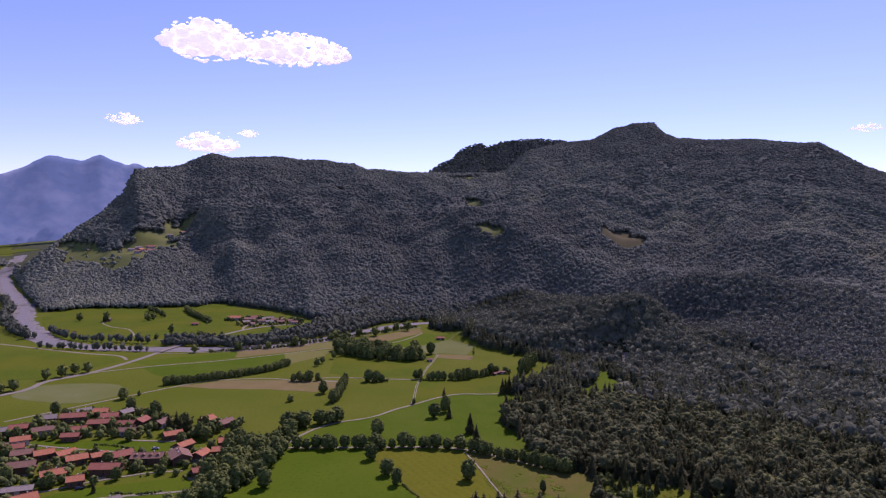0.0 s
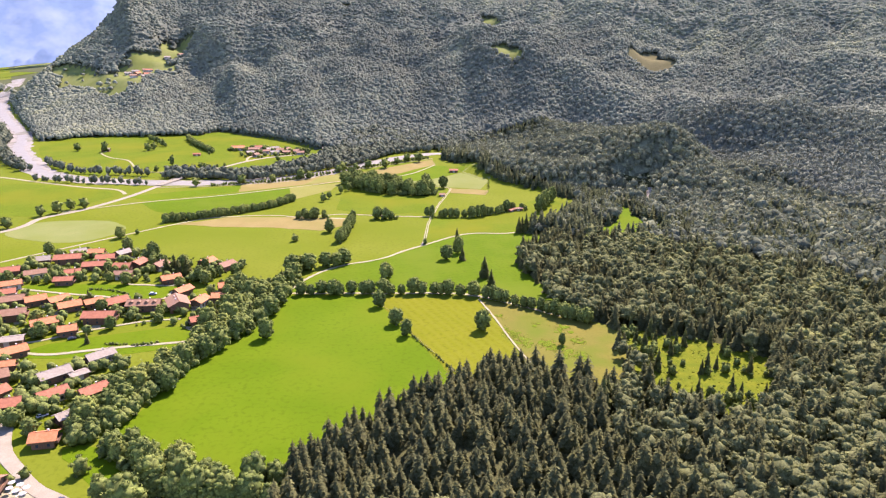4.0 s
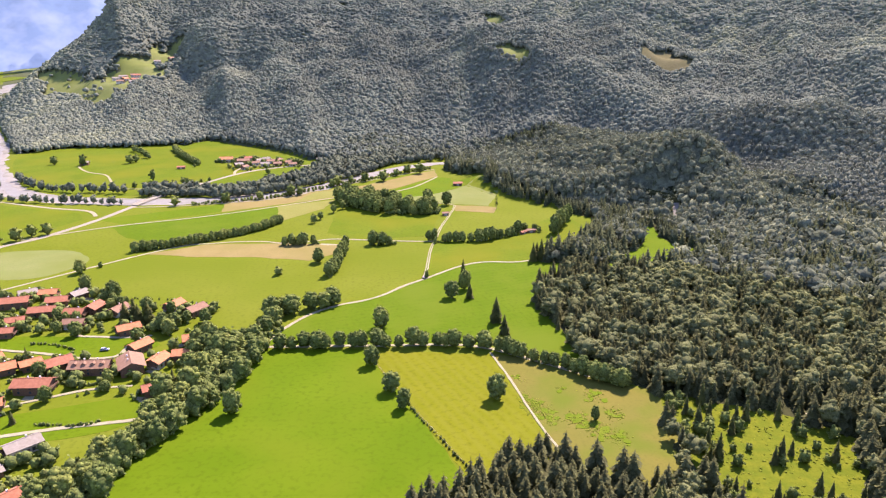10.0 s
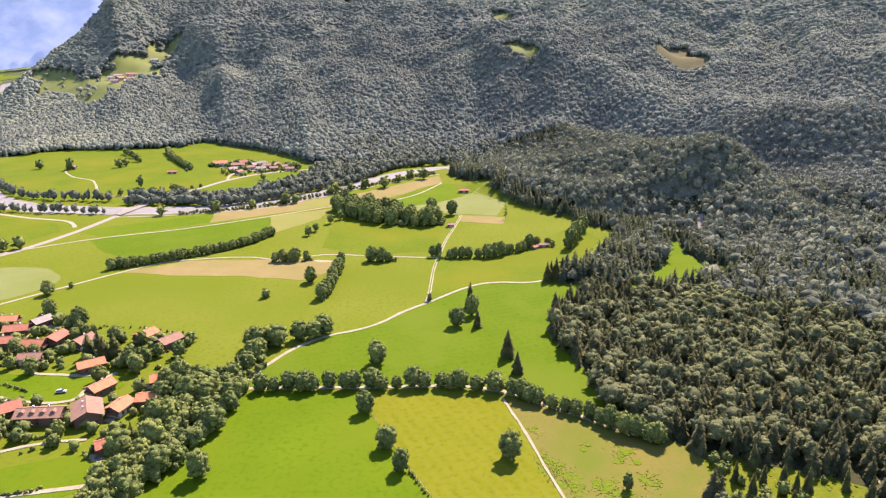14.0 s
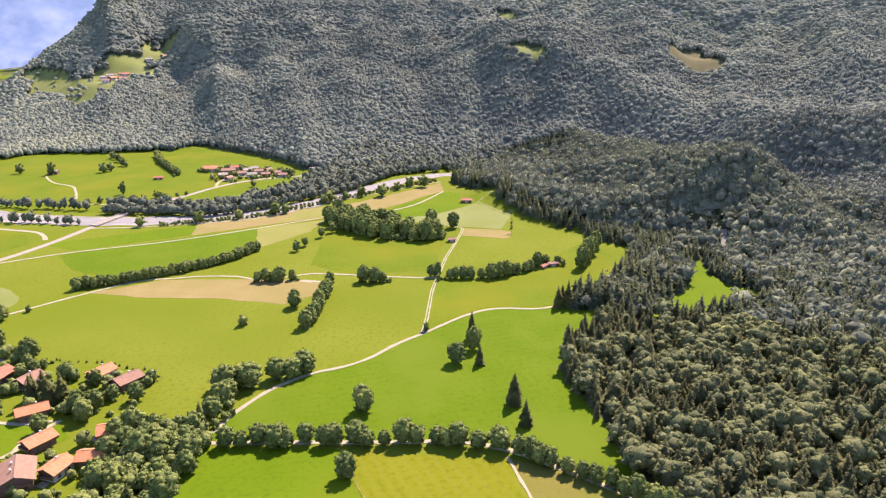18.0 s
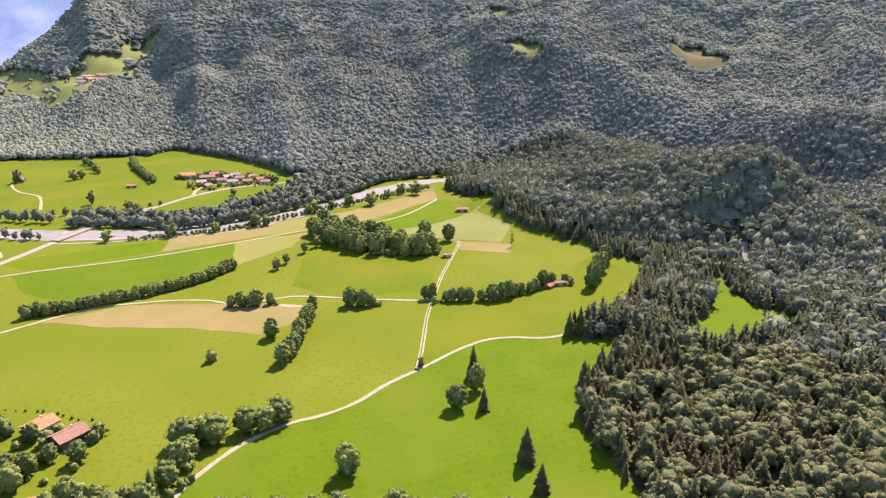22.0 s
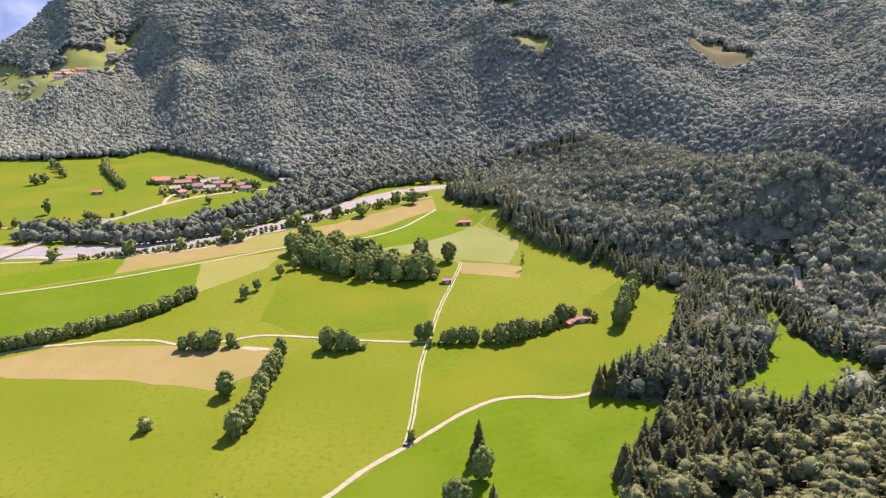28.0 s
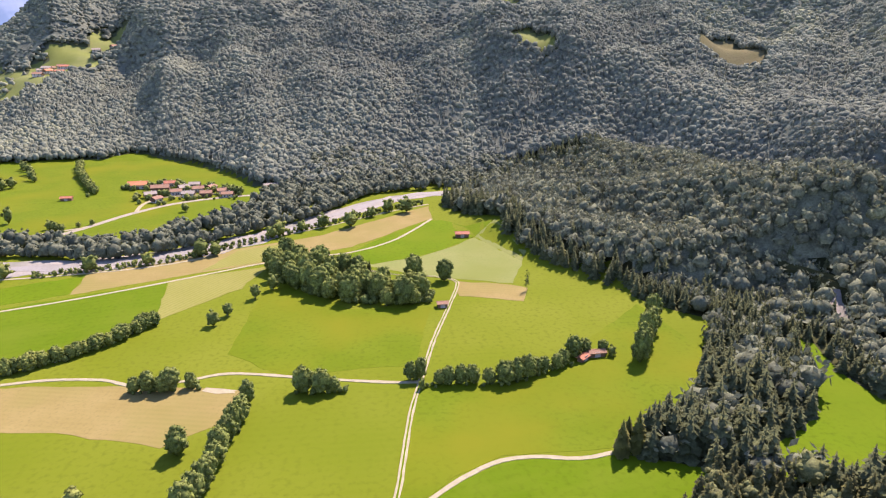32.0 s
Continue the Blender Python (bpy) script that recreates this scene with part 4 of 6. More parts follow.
row(((-84, 371.2), (-60, 372), (-27, 372), (6, 372.5), (25, 368.5)), 6.2, 9.0, "broad", 1.1, 1.6, "rounded tree in the hedgerow along the lane", "hedgerow trees along the lane")
row(((28, 366.5), (43, 357), (60, 345.5), (74, 333.5), (84, 328)), 5.0, 8.8, "broad", 1.0, 0.8, "dense tree in the hedgerow beside the dry meadow", "hedgerow trees along the lane")
row(((-72, 480), (-71, 494), (-70, 511), (-70, 535), (-71, 552)), 6.0, 9.5, "broad", 0.95, 1.0, "dark broadleaf tree in a line beside the stubble field", "line of trees by the stubble field")
for pts in (((-119, 556), (-110, 556), (-92, 560)), ((-51, 556), (-33, 557)), ((2, 562), (18, 563), (35, 564), (47, 571), (60, 580))):
    row(pts, 5.2, 9.5, "broad", 0.95, 0.9, "broadleaf tree in a short row across the meadow", "tree rows across the meadow", 0.3)
row(((-136, 624), (-150, 596), (-166, 580), (-184, 566), (-204, 553), (-228, 541)), 3.8, 7.5, "broad", 1.1, 0.8, "leafy shrub tree in the long field hedge", "long field hedge", 0.15)
stand(GROVE, 8.2, 14, "broad", "tall broadleaf tree in the small wood amid meadows", "small wood amid meadows", 0.06, 1.0)
# belt of broadleaf trees along the stream beside the big meadow
BELT = ((-128, 212), (-117, 250), (-112, 280), (-97, 312), (-92, 338), (-86, 374), (-104, 384), (-126, 380), (-120, 340), (-122, 300), (-134, 260), (-144, 222), (-138, 206))
SCREEN = ((-128, 204), (-97, 178), (-72, 175), (-52, 172), (-52, 183), (-75, 188), (-97, 192), (-126, 216))
stand(BELT, 8.6, 11, "broad", "leafy tree in the belt along the village stream", "tree belt along the village stream", 0.02, 1.1)
row(((-96, 177), (-80, 175.5), (-66, 174), (-50, 171)), 5.0, 12, "broad", 1.15, 1.0, "leafy tree screening the parking strip", "tree belt along the village stream")
stand(SCREEN, 8.0, 12, "broad", "leafy tree screening the parking strip", "tree belt along the village stream", 0.0, 1.0)
# trees along the river
RIVER_BAND = ((-300, 741), (-255, 737), (-214, 731), (-192, 741), (-168, 760), (-150, 781), (-128, 805), (-96, 846), (-62, 905), (-22, 925), (20, 921), (52, 917), (78, 1008), (-110, 1010), (-146, 905), (-152, 860), (-160, 820), (-175, 797), (-200, 768), (-225, 756), (-262, 757), (-300, 764))
for _ in range(3000):
    x, y = tree_rng.uniform(-300, 78), tree_rng.uniform(730, 1010)
    if inside(RIVER_BAND, x, y):
        RIVERSIDE.append((x, y, tree_rng.uniform(8, 14), tree_rng.uniform(0.9, 1.2)))
row(((-298, 733), (-255, 730), (-214, 725), (-187, 734), (-161, 753), (-142, 774), (-120, 798), (-87, 844), (-58, 905), (-23, 929)), 3.0, 9.5, "far", 1.2, 1.5, "", "riverside trees", 0.3)
row(((-320, 745), (-360, 752), (-410, 762), (-445, 790), (-470, 815)), 6.5, 11, "far", 0.95, 2.5, "riverside tree on the gravel bank", "riverside trees", 0.3)
row(((-470, 770), (-505, 806), (-580, 905), (-615, 965), (-645, 1027), (-700, 1110), (-740, 1170)), 4.0, 11, "far", 1.1, 6.0, "", "riverside trees", 0.3)
row(((-300, 694), (-340, 700), (-390, 706), (-430, 716)), 7.0, 9, "far", 0.95, 2.0, "riverside tree on the gravel bank", "riverside trees", 0.3)
for x, y, h in ((-250, 690, 9), (-205, 702, 10), (-176, 715, 8), (-148, 732, 11), (-140, 735, 9), (-112, 772, 9), (-108, 778, 11), (-80, 801, 10), (-60, 801, 12), (-36, 848, 10), (-21, 845, 12), (-48, 830, 8), (-94, 790, 8)):
    tree(x, y, h * 1.15, "far", 1.3, "riverside tree beside the gravel path", "riverside trees")
row(((-235, 690), (-215, 697), (-190, 707), (-160, 722), (-125, 757), (-100, 785), (-68, 815), (-40, 843), (-10, 872)), 4.2, 3.0, "bush", 1.2, 1.0, "low riverside shrub along the gravel path", "riverside shrubs", 0.3)
for x, y, h in ((-176, 911, 9), (-181, 914, 8), (-186, 917, 9), (-171, 908, 8), (-198, 847, 8), (-261, 801, 5), (-254, 808, 5), (-279, 796, 8), (-272, 790, 8), (-267, 788, 7)):
    tree(x, y, h, "far", 1.2, "leafy tree beside the hamlet road", "meadow trees")
for x, y, h in ((-425, 1020, 11), (-418, 1012, 10), (-430, 1028, 9), (-407, 997, 12), (-400, 990, 9), (-388, 968, 11), (-383, 962, 8), (-332, 768, 7), (-322, 772, 8), (-300, 896, 5)):
    tree(x, y, h, "far", 1.15, "tree on the meadow below the forest edge", "meadow trees")
row(((-378, 1040), (-358, 1003), (-341, 971), (-318, 936), (-299, 908)), 3.4, 8.5, "far", 1.2, 1.4, "tree in the short meadow hedge", "meadow trees", 0.2)



# ---- buildings ----
def gable_prism(bm, w, l, eave, ridge):
    """Walls with gables: ridge along x, w across, l along."""
    y, x = w / 2, l / 2
    v = [bm.verts.new(p) for p in ((-x, -y, -0.4), (x, -y, -0.4), (x, y, -0.4), (-x, y, -0.4), (-x, -y, eave), (x, -y, eave), (x, y, eave), (-x, y, eave), (-x, 0, ridge), (x, 0, ridge))]
    for f in ((0, 1, 5, 4), (2, 3, 7, 6), (1, 2, 6, 9, 5), (3, 0, 4, 8, 7), (4, 5, 9, 8), (6, 7, 8, 9), (3, 2, 1, 0)):
        bm.faces.new([v[i] for i in f])


def roof_slope(bm, w, l, eave, ridge, side, over=1.0, thick=0.22):
    h = w / 2
    k = (ridge - eave) / h
    x = l / 2 + over
    o = h + over
    a = [(-x, side * o, ridge - k * o), (x, side * o, ridge - k * o), (x, 0, ridge), (-x, 0, ridge)]
    lo = [bm.verts.new((p[0], p[1], p[2] + 0.02)) for p in a]
    hi = [bm.verts.new((p[0], p[1], p[2] + thick + 0.02)) for p in a]
    bm.faces.new(lo)
    bm.faces.new(hi)
    for i in range(4):
        bm.faces.new((lo[i - 1], lo[i], hi[i], hi[i - 1]))
    bmesh.ops.recalc_face_normals(bm, faces=bm.faces)


ROOF_WORD = {"orange_roof_tiles": "bright orange tiled roof", "red_brown_roof_tiles": "red-brown tiled roof", "brown_roof_tiles": "brown tiled roof", "grey_roof_tiles": "grey tiled roof"}


def mesh_of(name, bm, mat):
    me = bpy.data.meshes.new(name)
    bm.to_mesh(me)
    bm.free()
    me.materials.append(mat)
    return me


_bm = bmesh.new()
box(_bm, 0, 0, 0, 1.0, 0.14, 1.2)
PANE_MESH = mesh_of("pane", _bm, M_PANE)
_bm = bmesh.new()
for q in ((-0.56, 0, 0.12, 1.44), (0.56, 0, 0.12, 1.44)):
    box(_bm, q[0], 0, 0, q[2], 0.2, q[3])
box(_bm, 0, 0, 0.66, 1.0, 0.2, 0.12)
box(_bm, 0, 0, -0.66, 1.0, 0.26, 0.12)
FRAME_MESH = mesh_of("window_frame", _bm, M_TIMBER)


def window(parent, x, y, z, turn):
    w = piece("window", FRAME_MESH, parent, m=pose(x, y, z, 0, 0, turn))
    piece("pane", PANE_MESH, w)


def house(x, y, turn, w, l, roof, eave=5.0, pitch=24, wall=None, label="", barn=False, name="house", dormers=0, group="village houses", chimneys=1):
    """An Alpine house: rendered ground floor, timber gables, wide shallow roof, balcony, windows, chimney."""
    wall = wall or M_WALL
    ridge = eave + math.tan(radians(pitch)) * w / 2
    ob = new(name, None)
    ob.matrix_basis = pose(x, y, lie(x, y), 0, 0, turn)
    bm = bmesh.new()
    gable_prism(bm, w, l, eave, ridge)
    part("wall", bm, M_TIMBER if barn else wall, ob)
    for s in (-1, 1):
        bm = bmesh.new()
        roof_slope(bm, w, l, eave, ridge, s, 1.1 if not barn else 0.7)
        part("roof", bm, roof, ob, ROOF_WORD.get(roof.name, ""))
    bm = bmesh.new()
    bar(bm, (-l / 2 - 1.0, 0, ridge + 0.22), (l / 2 + 1.0, 0, ridge + 0.22), 0.16)
    part("ridge_cap", bm, roof, ob)
    if barn:
        bm = bmesh.new()
        box(bm, 0, -w / 2 - 0.06, 1.3, 2.6, 0.16, 2.6)
        part("door", bm, M_GREYWOOD, ob)
    else:
        for s in (-1, 1):       # timber cladding and balcony on the gable ends
            bm = bmesh.new()
            xx = s * (l / 2 + 0.06)
            v = [bm.verts.new((xx + dx, yy, zz)) for dx in (-0.07, 0.07) for yy, zz in ((-w / 2 + 0.05, eave - 1.9), (w / 2 - 0.05, eave - 1.9), (w / 2 - 0.05, eave - 0.1), (0, ridge - 0.12), (-w / 2 + 0.05, eave - 0.1))]
            bm.faces.new(v[:5])
            bm.faces.new(v[5:])
            for i in range(5):
                bm.faces.new((v[i - 1], v[i], v[5 + i], v[5 + i - 1]))
            bmesh.ops.recalc_face_normals(bm, faces=bm.faces)
            part("gable_cladding", bm, M_TIMBER, ob, "dark brown timber gable")
            bm = bmesh.new()
            box(bm, s * (l / 2 + 0.75), 0, eave - 2.0, 1.25, w * 0.86, 0.14)
            box(bm, s * (l / 2 + 1.33), 0, eave - 1.5, 0.08, w * 0.86, 0.9)
            for q in (-1, 1):
                box(bm, s * (l / 2 + 0.75), q * w * 0.425, eave - 1.5, 1.2, 0.08, 0.9)
            part("balcony", bm, M_TIMBER, ob, "dark timber balcony")
            for q in (-0.28, 0.28):
                window(ob, s * (l / 2 + 0.05), q * w, 1.5, 90)
        for q in (-1, 1):
            n = max(2, int(l / 4.5))
            for i in range(n):
                window(ob, (i + 0.5) / n * l - l / 2, q * (w / 2 + 0.03), 1.5, 0)
                if eave > 4.4:
                    window(ob, (i + 0.5) / n * l - l / 2, q * (w / 2 + 0.03), eave - 1.15, 0)
        bm = bmesh.new()
        box(bm, l * 0.08, -w / 2 - 0.04, 1.05, 1.1, 0.16, 2.1)
        part("door", bm, M_TIMBER, ob)
        for i in range(chimneys):
            bm = bmesh.new()
            cx, cy = l * (0.18 - 0.36 * i), w * 0.12
            cz = ridge - abs(cy) * math.tan(radians(pitch))
            box(bm, cx, cy, cz + 0.4, 0.55, 0.55, 1.2)
            box(bm, cx, cy, cz + 1.05, 0.7, 0.7, 0.12)
            part("chimney", bm, M_WALL, ob, "white rendered chimney")
        for i in range(dormers):
            bm = bmesh.new()
            cx = (i + 0.5) / dormers * l - l / 2
            for s in (-1, 1):
                box(bm, 0, 0, 0, 1.3, 2.6, 0.16, Matrix.Translation((cx + s * 0.52, -w * 0.22, ridge - 0.25)) @ pose(0, 0, 0, 0, s * 30, 0))
            box(bm, cx, -w * 0.24, ridge - 0.8, 1.5, 2.2, 1.0)
            part("dormer", bm, roof, ob)
    return tagged(ob, label or ("%s with dark timber walls" % ROOF_WORD.get(roof.name, "roof") if barn else "%s Alpine house with %s and balcony" % ("white rendered" if wall is M_WALL else "dark timber", ROOF_WORD.get(roof.name, "tiled roof"))), "barn" if barn else "house", group)


O, R, B, G = M_ORANGE, M_RED, M_BROWN, M_GREYROOF
for x, y, turn, w, l, roof in (
    (-275, 402, 20, 10, 13, R), (-256, 397, 30, 9, 14, B), (-250, 427, 15, 11, 19, R), (-251, 443, 40, 9, 11, G), (-238, 443, 10, 9, 11, O), (-226, 430, 15, 10, 13, R), (-219, 441, 60, 9, 11, G),
    (-226, 414, 12, 10, 16, R), (-206, 411, 0, 10, 12, R), (-199, 419, 80, 10, 12, R), (-183, 415, 70, 10, 12, B), (-166, 388, 35, 9, 13, O), (-154, 422, 62, 10, 12, O), (-139, 415, 58, 10, 13, B),
    (-231, 384, 10, 8, 12, R), (-233, 399, 20, 8, 10, R), (-268, 425, 20, 10, 14, G), (-199, 396, 5, 8, 12, B),
) + (
    (-285, 394, 20, 9, 14, G), (-259, 376, 30, 9, 12, O), (-254, 361, 25, 9, 12, R),
    (-229, 347, 35, 10, 12, O), (-216, 347, 50, 9, 12, O), (-205, 338, 35, 10, 13, O), (-194, 343, 40, 8, 10, O), (-181, 342, 40, 11, 15, R), (-163, 339, 4, 11, 21, B), (-145, 341, 118, 14, 17, B),
    (-151, 366, 60, 9, 12, O), (-134, 346, 75, 9, 11, O), (-126, 374, 20, 10, 12, O), (-125, 356, 10, 9, 11, O), (-180, 321, 2, 11, 19, R), (-206, 313, 35, 10, 14, O), (-189, 304, 25, 9, 9, O),
    (-229, 324, 20, 11, 16, B),
) + (
    (-242, 347, 25, 10, 13, B), (-125, 318, 30, 8, 11, R), (-202, 281, 40, 10, 13, O), (-158, 276, 48, 9, 14, G), (-172, 258, 48, 10, 15, G), (-197, 254, 35, 11, 14, B),
    (-197, 266, 20, 7, 9, O), (-147, 243, 52, 9, 13, R), (-163, 240, 45, 9, 13, R), (-178, 231, 20, 10, 14, R), (-147, 223, 52, 7, 12, G), (-148, 206, 12, 9, 10, O), (-153, 175, 8, 11, 15, B),
    (-139, 152, 20, 10, 14, O), (-188, 240, 60, 9, 12, R),
):
    x, y = x + (0 if y < 260 else -2 if y < 350 else -1), y + (3 if y < 260 else 4 if y < 300 else 7 if y < 350 else 4)
    house(x, y, turn, w * 0.73, l * 0.8, roof, eave=3.9 if w < 11 else 4.6, dormers=4 if l > 20 else 0, chimneys=2 if l > 16 else 1, wall=M_WALL if (x * 7 + y) % 10 < 2.5 and l < 20 else M_TIMBER)
house(-162, 263, 48, 5, 7, G, 2.6, 15, barn=True, label="low grey-roofed shed beside a house")
house(-215, 299, 20, 7, 14, G, 3.0, 15, barn=True, label="long low grey-roofed farm shed")
# hamlet by the river, farm buildings and huts in the fields
for x, y, turn, w, l, roof, eave in ((-272, 934, 10, 14, 22, O, 5), (-247, 922, 15, 11, 20, B, 5), (-246, 897, 30, 9, 12, G, 4.5), (-228, 908, 20, 9, 12, B, 4.5), (-214, 900, 10, 9, 13, G, 4.5), (-199, 902, 10, 9, 12, B, 4.5),
                                     (-188, 912, 30, 8, 11, B, 4.5), (-246, 943, 15, 9, 12, R, 4.5), (-227, 925, 40, 9, 11, G, 4.5), (-234, 880, 60, 8, 10, B, 4.5), (-212, 920, 20, 9, 12, B, 4.5), (-202, 926, 60, 8, 10, B, 4.5),
                                     (-180, 900, 10, 8, 12, B, 4), (-222, 940, 10, 8, 12, G, 4)):
    house(x, y, turn, w * 0.72, l * 0.7, roof, eave * 0.85, group="hamlet houses", wall=M_WALL if (x + y) % 4 < 2.2 else M_TIMBER)
for x, y, turn, w, l, roof, eave, label in (
    (21, 776, 5, 5.5, 9, R, 2.8, "dark wooden field barn with reddish roof beside forest"), (6.5, 646, 10, 3.6, 5, B, 2.4, "small wooden hay hut beside the farm lane"),
    (75, 588, 12, 3.4, 7, B, 2.3, "small field barn with brown tiled roof"), (68.5, 584, 48, 2.8, 6, R, 1.9, "low lean-to shed with red roof"), (-313, 886, 10, 5, 9, R, 2.6, "small hay barn with reddish roof in the meadow"),
    (-446, 918, 10, 7, 10, G, 3.4, "pale lone barn at the end of a winding drive"), (-26, 985, 12, 8, 16, G, 4.0, "grey-roofed building at the forest edge by the river"), (-150, 935, 15, 6, 12, G, 3.0, "low grey shed among riverside trees")):
    house(x, y, turn, w, l, roof, eave, 20, barn=True, label=label, name="barn", group="field barns")
for x, y, turn, roof in ((-640, 1470, 10, G), (-620, 1462, 40, B), (-592, 1400, 70, O), (-590, 1440, 15, B), (-578, 1424, 20, R), (-566, 1372, 30, G), (-576, 1344, 5, B), (-570, 1392, 40, R), (-604, 1420, 15, G), (-589, 1560, 20, G), (-566, 1580, 60, B)):
    house(x, y, turn, 9, 12, roof, 4.8, group="hillside houses")


# ---- road bridge over the river ----
def bridge():
    a, b = Vector((-288.5, 690, 0.6)), Vector((-271.5, 768, 0.6))
    d = (b - a).normalized()
    turn = math.degrees(math.atan2(d.y, d.x))
    ob = new("bridge", None)
    ob.matrix_basis = pose(*((a + b) / 2), 0, 0, turn)
    l = (b - a).length
    bm = bmesh.new()
    box(bm, 0, 0, 0.2, l, 7.5, 0.7, bevel=0.05)
    part("deck", bm, M_ROAD, ob)
    for s in (-1, 1):
        bm = bmesh.new()
        box(bm, 0, s * 3.6, 1.5, l, 0.12, 0.12)
        box(bm, 0, s * 3.6, 1.05, l, 0.06, 0.06)
        for i in range(20):
            box(bm, (i + 0.5) / 20 * l - l / 2, s * 3.6, 1.0, 0.12, 0.12, 1.0)
        part("railing", bm, M_GREYWOOD, ob, "grey bridge railing")
        bm = bmesh.new()
        box(bm, 0, s * 2.6, -0.4, l, 0.5, 0.9)
        part("girder", bm, M_CONCRETE, ob)
    for q in (-0.25, 0.12, 0.4):
        bm = bmesh.new()
        box(bm, q * l, 0, -0.9, 1.4, 6.0, 1.6, bevel=0.1)
        part("pier", bm, M_CONCRETE, ob)
    tagged(ob, "grey concrete road bridge over the river", "bridge")


bridge()


# ---- woods: far more trees than anyone could count ----
def scatter(x0, x1, y0, y1, gap, seed):
    rg = np.random.default_rng(seed)
    gx, gy = np.meshgrid(np.arange(x0, x1, gap), np.arange(y0, y1, gap))
    x = gx.ravel() + rg.uniform(-0.45, 0.45, gx.size) * gap
    y = gy.ravel() + rg.uniform(-0.45, 0.45, gx.size) * gap
    return x, y, rg


def woods(name, x, y, h, wide, protos, mat, label, rg, tint, category="forest", soft=True):
    """All trees of one wood as one mesh, from a few forms turned and scaled."""
    vs, fs, ts, n = [], [], [], 0
    z = height(x, y) - 0.3
    pick = rg.integers(0, len(protos), len(x))
    for k, (pv, pf) in enumerate(protos):
        s = np.nonzero(pick == k)[0]
        if not len(s):
            continue
        a = rg.uniform(0, 6.283, len(s))
        c, q = np.cos(a)[:, None], np.sin(a)[:, None]
        w, hh = (h[s] * wide[s])[:, None], h[s][:, None]
        v = np.stack([(pv[:, 0] * c - pv[:, 1] * q) * w + x[s, None], (pv[:, 0] * q + pv[:, 1] * c) * w + y[s, None], pv[:, 2] * hh + z[s, None]], -1)
        vs.append(v.reshape(-1, 3))
        fs.append((pf[None] + (np.arange(len(s)) * len(pv))[:, None, None] + n).reshape(-1, 3))
        ts.append(np.repeat(tint[s], len(pv)))
        n += len(s) * len(pv)
    me = mesh_from(name, np.concatenate(vs), np.concatenate(fs), [mat], tint=np.concatenate(ts), smooth=soft)
    return tagged(piece(name, me), label, category, kind="stuff")


def low_broad(seed, ico=ICO1, lobes=4, sprays=0):
    rg = np.random.default_rng(seed)
    cs, rs = [np.array([0, 0, 0.62])], [np.array([0.24, 0.24, 0.34])]
    for i in range(lobes - 1):
        a, q = i * 2.2 + rg.uniform(-0.3, 0.3), rg.uniform(0.12, 0.2)
        cs.append(np.array([math.cos(a) * q, math.sin(a) * q, rg.uniform(0.45, 0.8)]))
        r = rg.uniform(0.13, 0.19)
        rs.append(np.array([r, r, r]))
    items = [blob(rg, ico, c, r, 0.16) for c, r in zip(cs, rs)]
    if sprays:
        items.append(leaves(rg, cs, rs, sprays, 0.075))
    return join(items)


def cap_crown(seed, wide=0.42, tall=0.4, mid=0.55, spikes=0):
    """A rounded treetop as it stands out of a closed canopy, with a few leafy sprays."""
    g = np.random.default_rng(seed)
    v, f = ICO0
    v = v @ np.array(Matrix.Rotation(g.uniform(0.5, 2.5), 3, Vector(g.normal(size=3)).normalized())).T
    cut = v[f][:, :, 2].mean(1) > -0.45
    ball = (v * (1 + 0.16 * g.normal(size=(len(v), 1))) * np.array([wide, wide, tall]) + np.array([0, 0, mid]), f[cut])
    return join([ball, leaves(g, [np.array([0, 0, mid + 0.05])], [np.array([wide, wide, tall])], spikes, 0.13)]) if spikes else ball


def leaf_roof(place, lift, r, mat, label):
    """The closed leaf roof of a forest, out of which the single crowns rise."""
    az = np.radians(np.arange(-36, 42, 0.4))
    A, R = np.meshgrid(az, r, indexing="ij")
    x, y = R * np.sin(A), R * np.cos(A)
    ok = place(x, y)
    g = np.random.default_rng(61)
    v = np.stack([x, y, height(x, y) + lift + g.normal(0, 0.5, x.shape)], -1).reshape(-1, 3)
    na, nr = A.shape
    i, j = np.meshgrid(np.arange(na - 1), np.arange(nr - 1), indexing="ij")
    f = np.stack([i * nr + j, i * nr + j + 1, (i + 1) * nr + j + 1, (i + 1) * nr + j], -1).reshape(-1, 4)
    f = f[ok.ravel()[f].all(1)]
    used, f = np.unique(f, return_inverse=True)
    tagged(piece("forest_canopy", mesh_from("forest_canopy", v[used], f.reshape(-1, 4)[:, ::-1], [mat], tint=g.uniform(0.1, 0.4, len(used)), smooth=True)), label, "forest", kind="stuff")


WEEDS = ((38, 318, 1.8, 90), (40.5, 312, 2.2, 150), (43, 306.5, 2.4, 170), (46, 299, 2.0, 90), (56.5, 300, 2.2, 130), (60, 296, 2.4, 170), (65, 291.5, 2.6, 180), (71, 286, 2.4, 130), (67.5, 320.5, 2.3, 120), (74, 304, 2.2, 120), (37, 336, 1.6, 40), (55, 326, 1.2, 20))


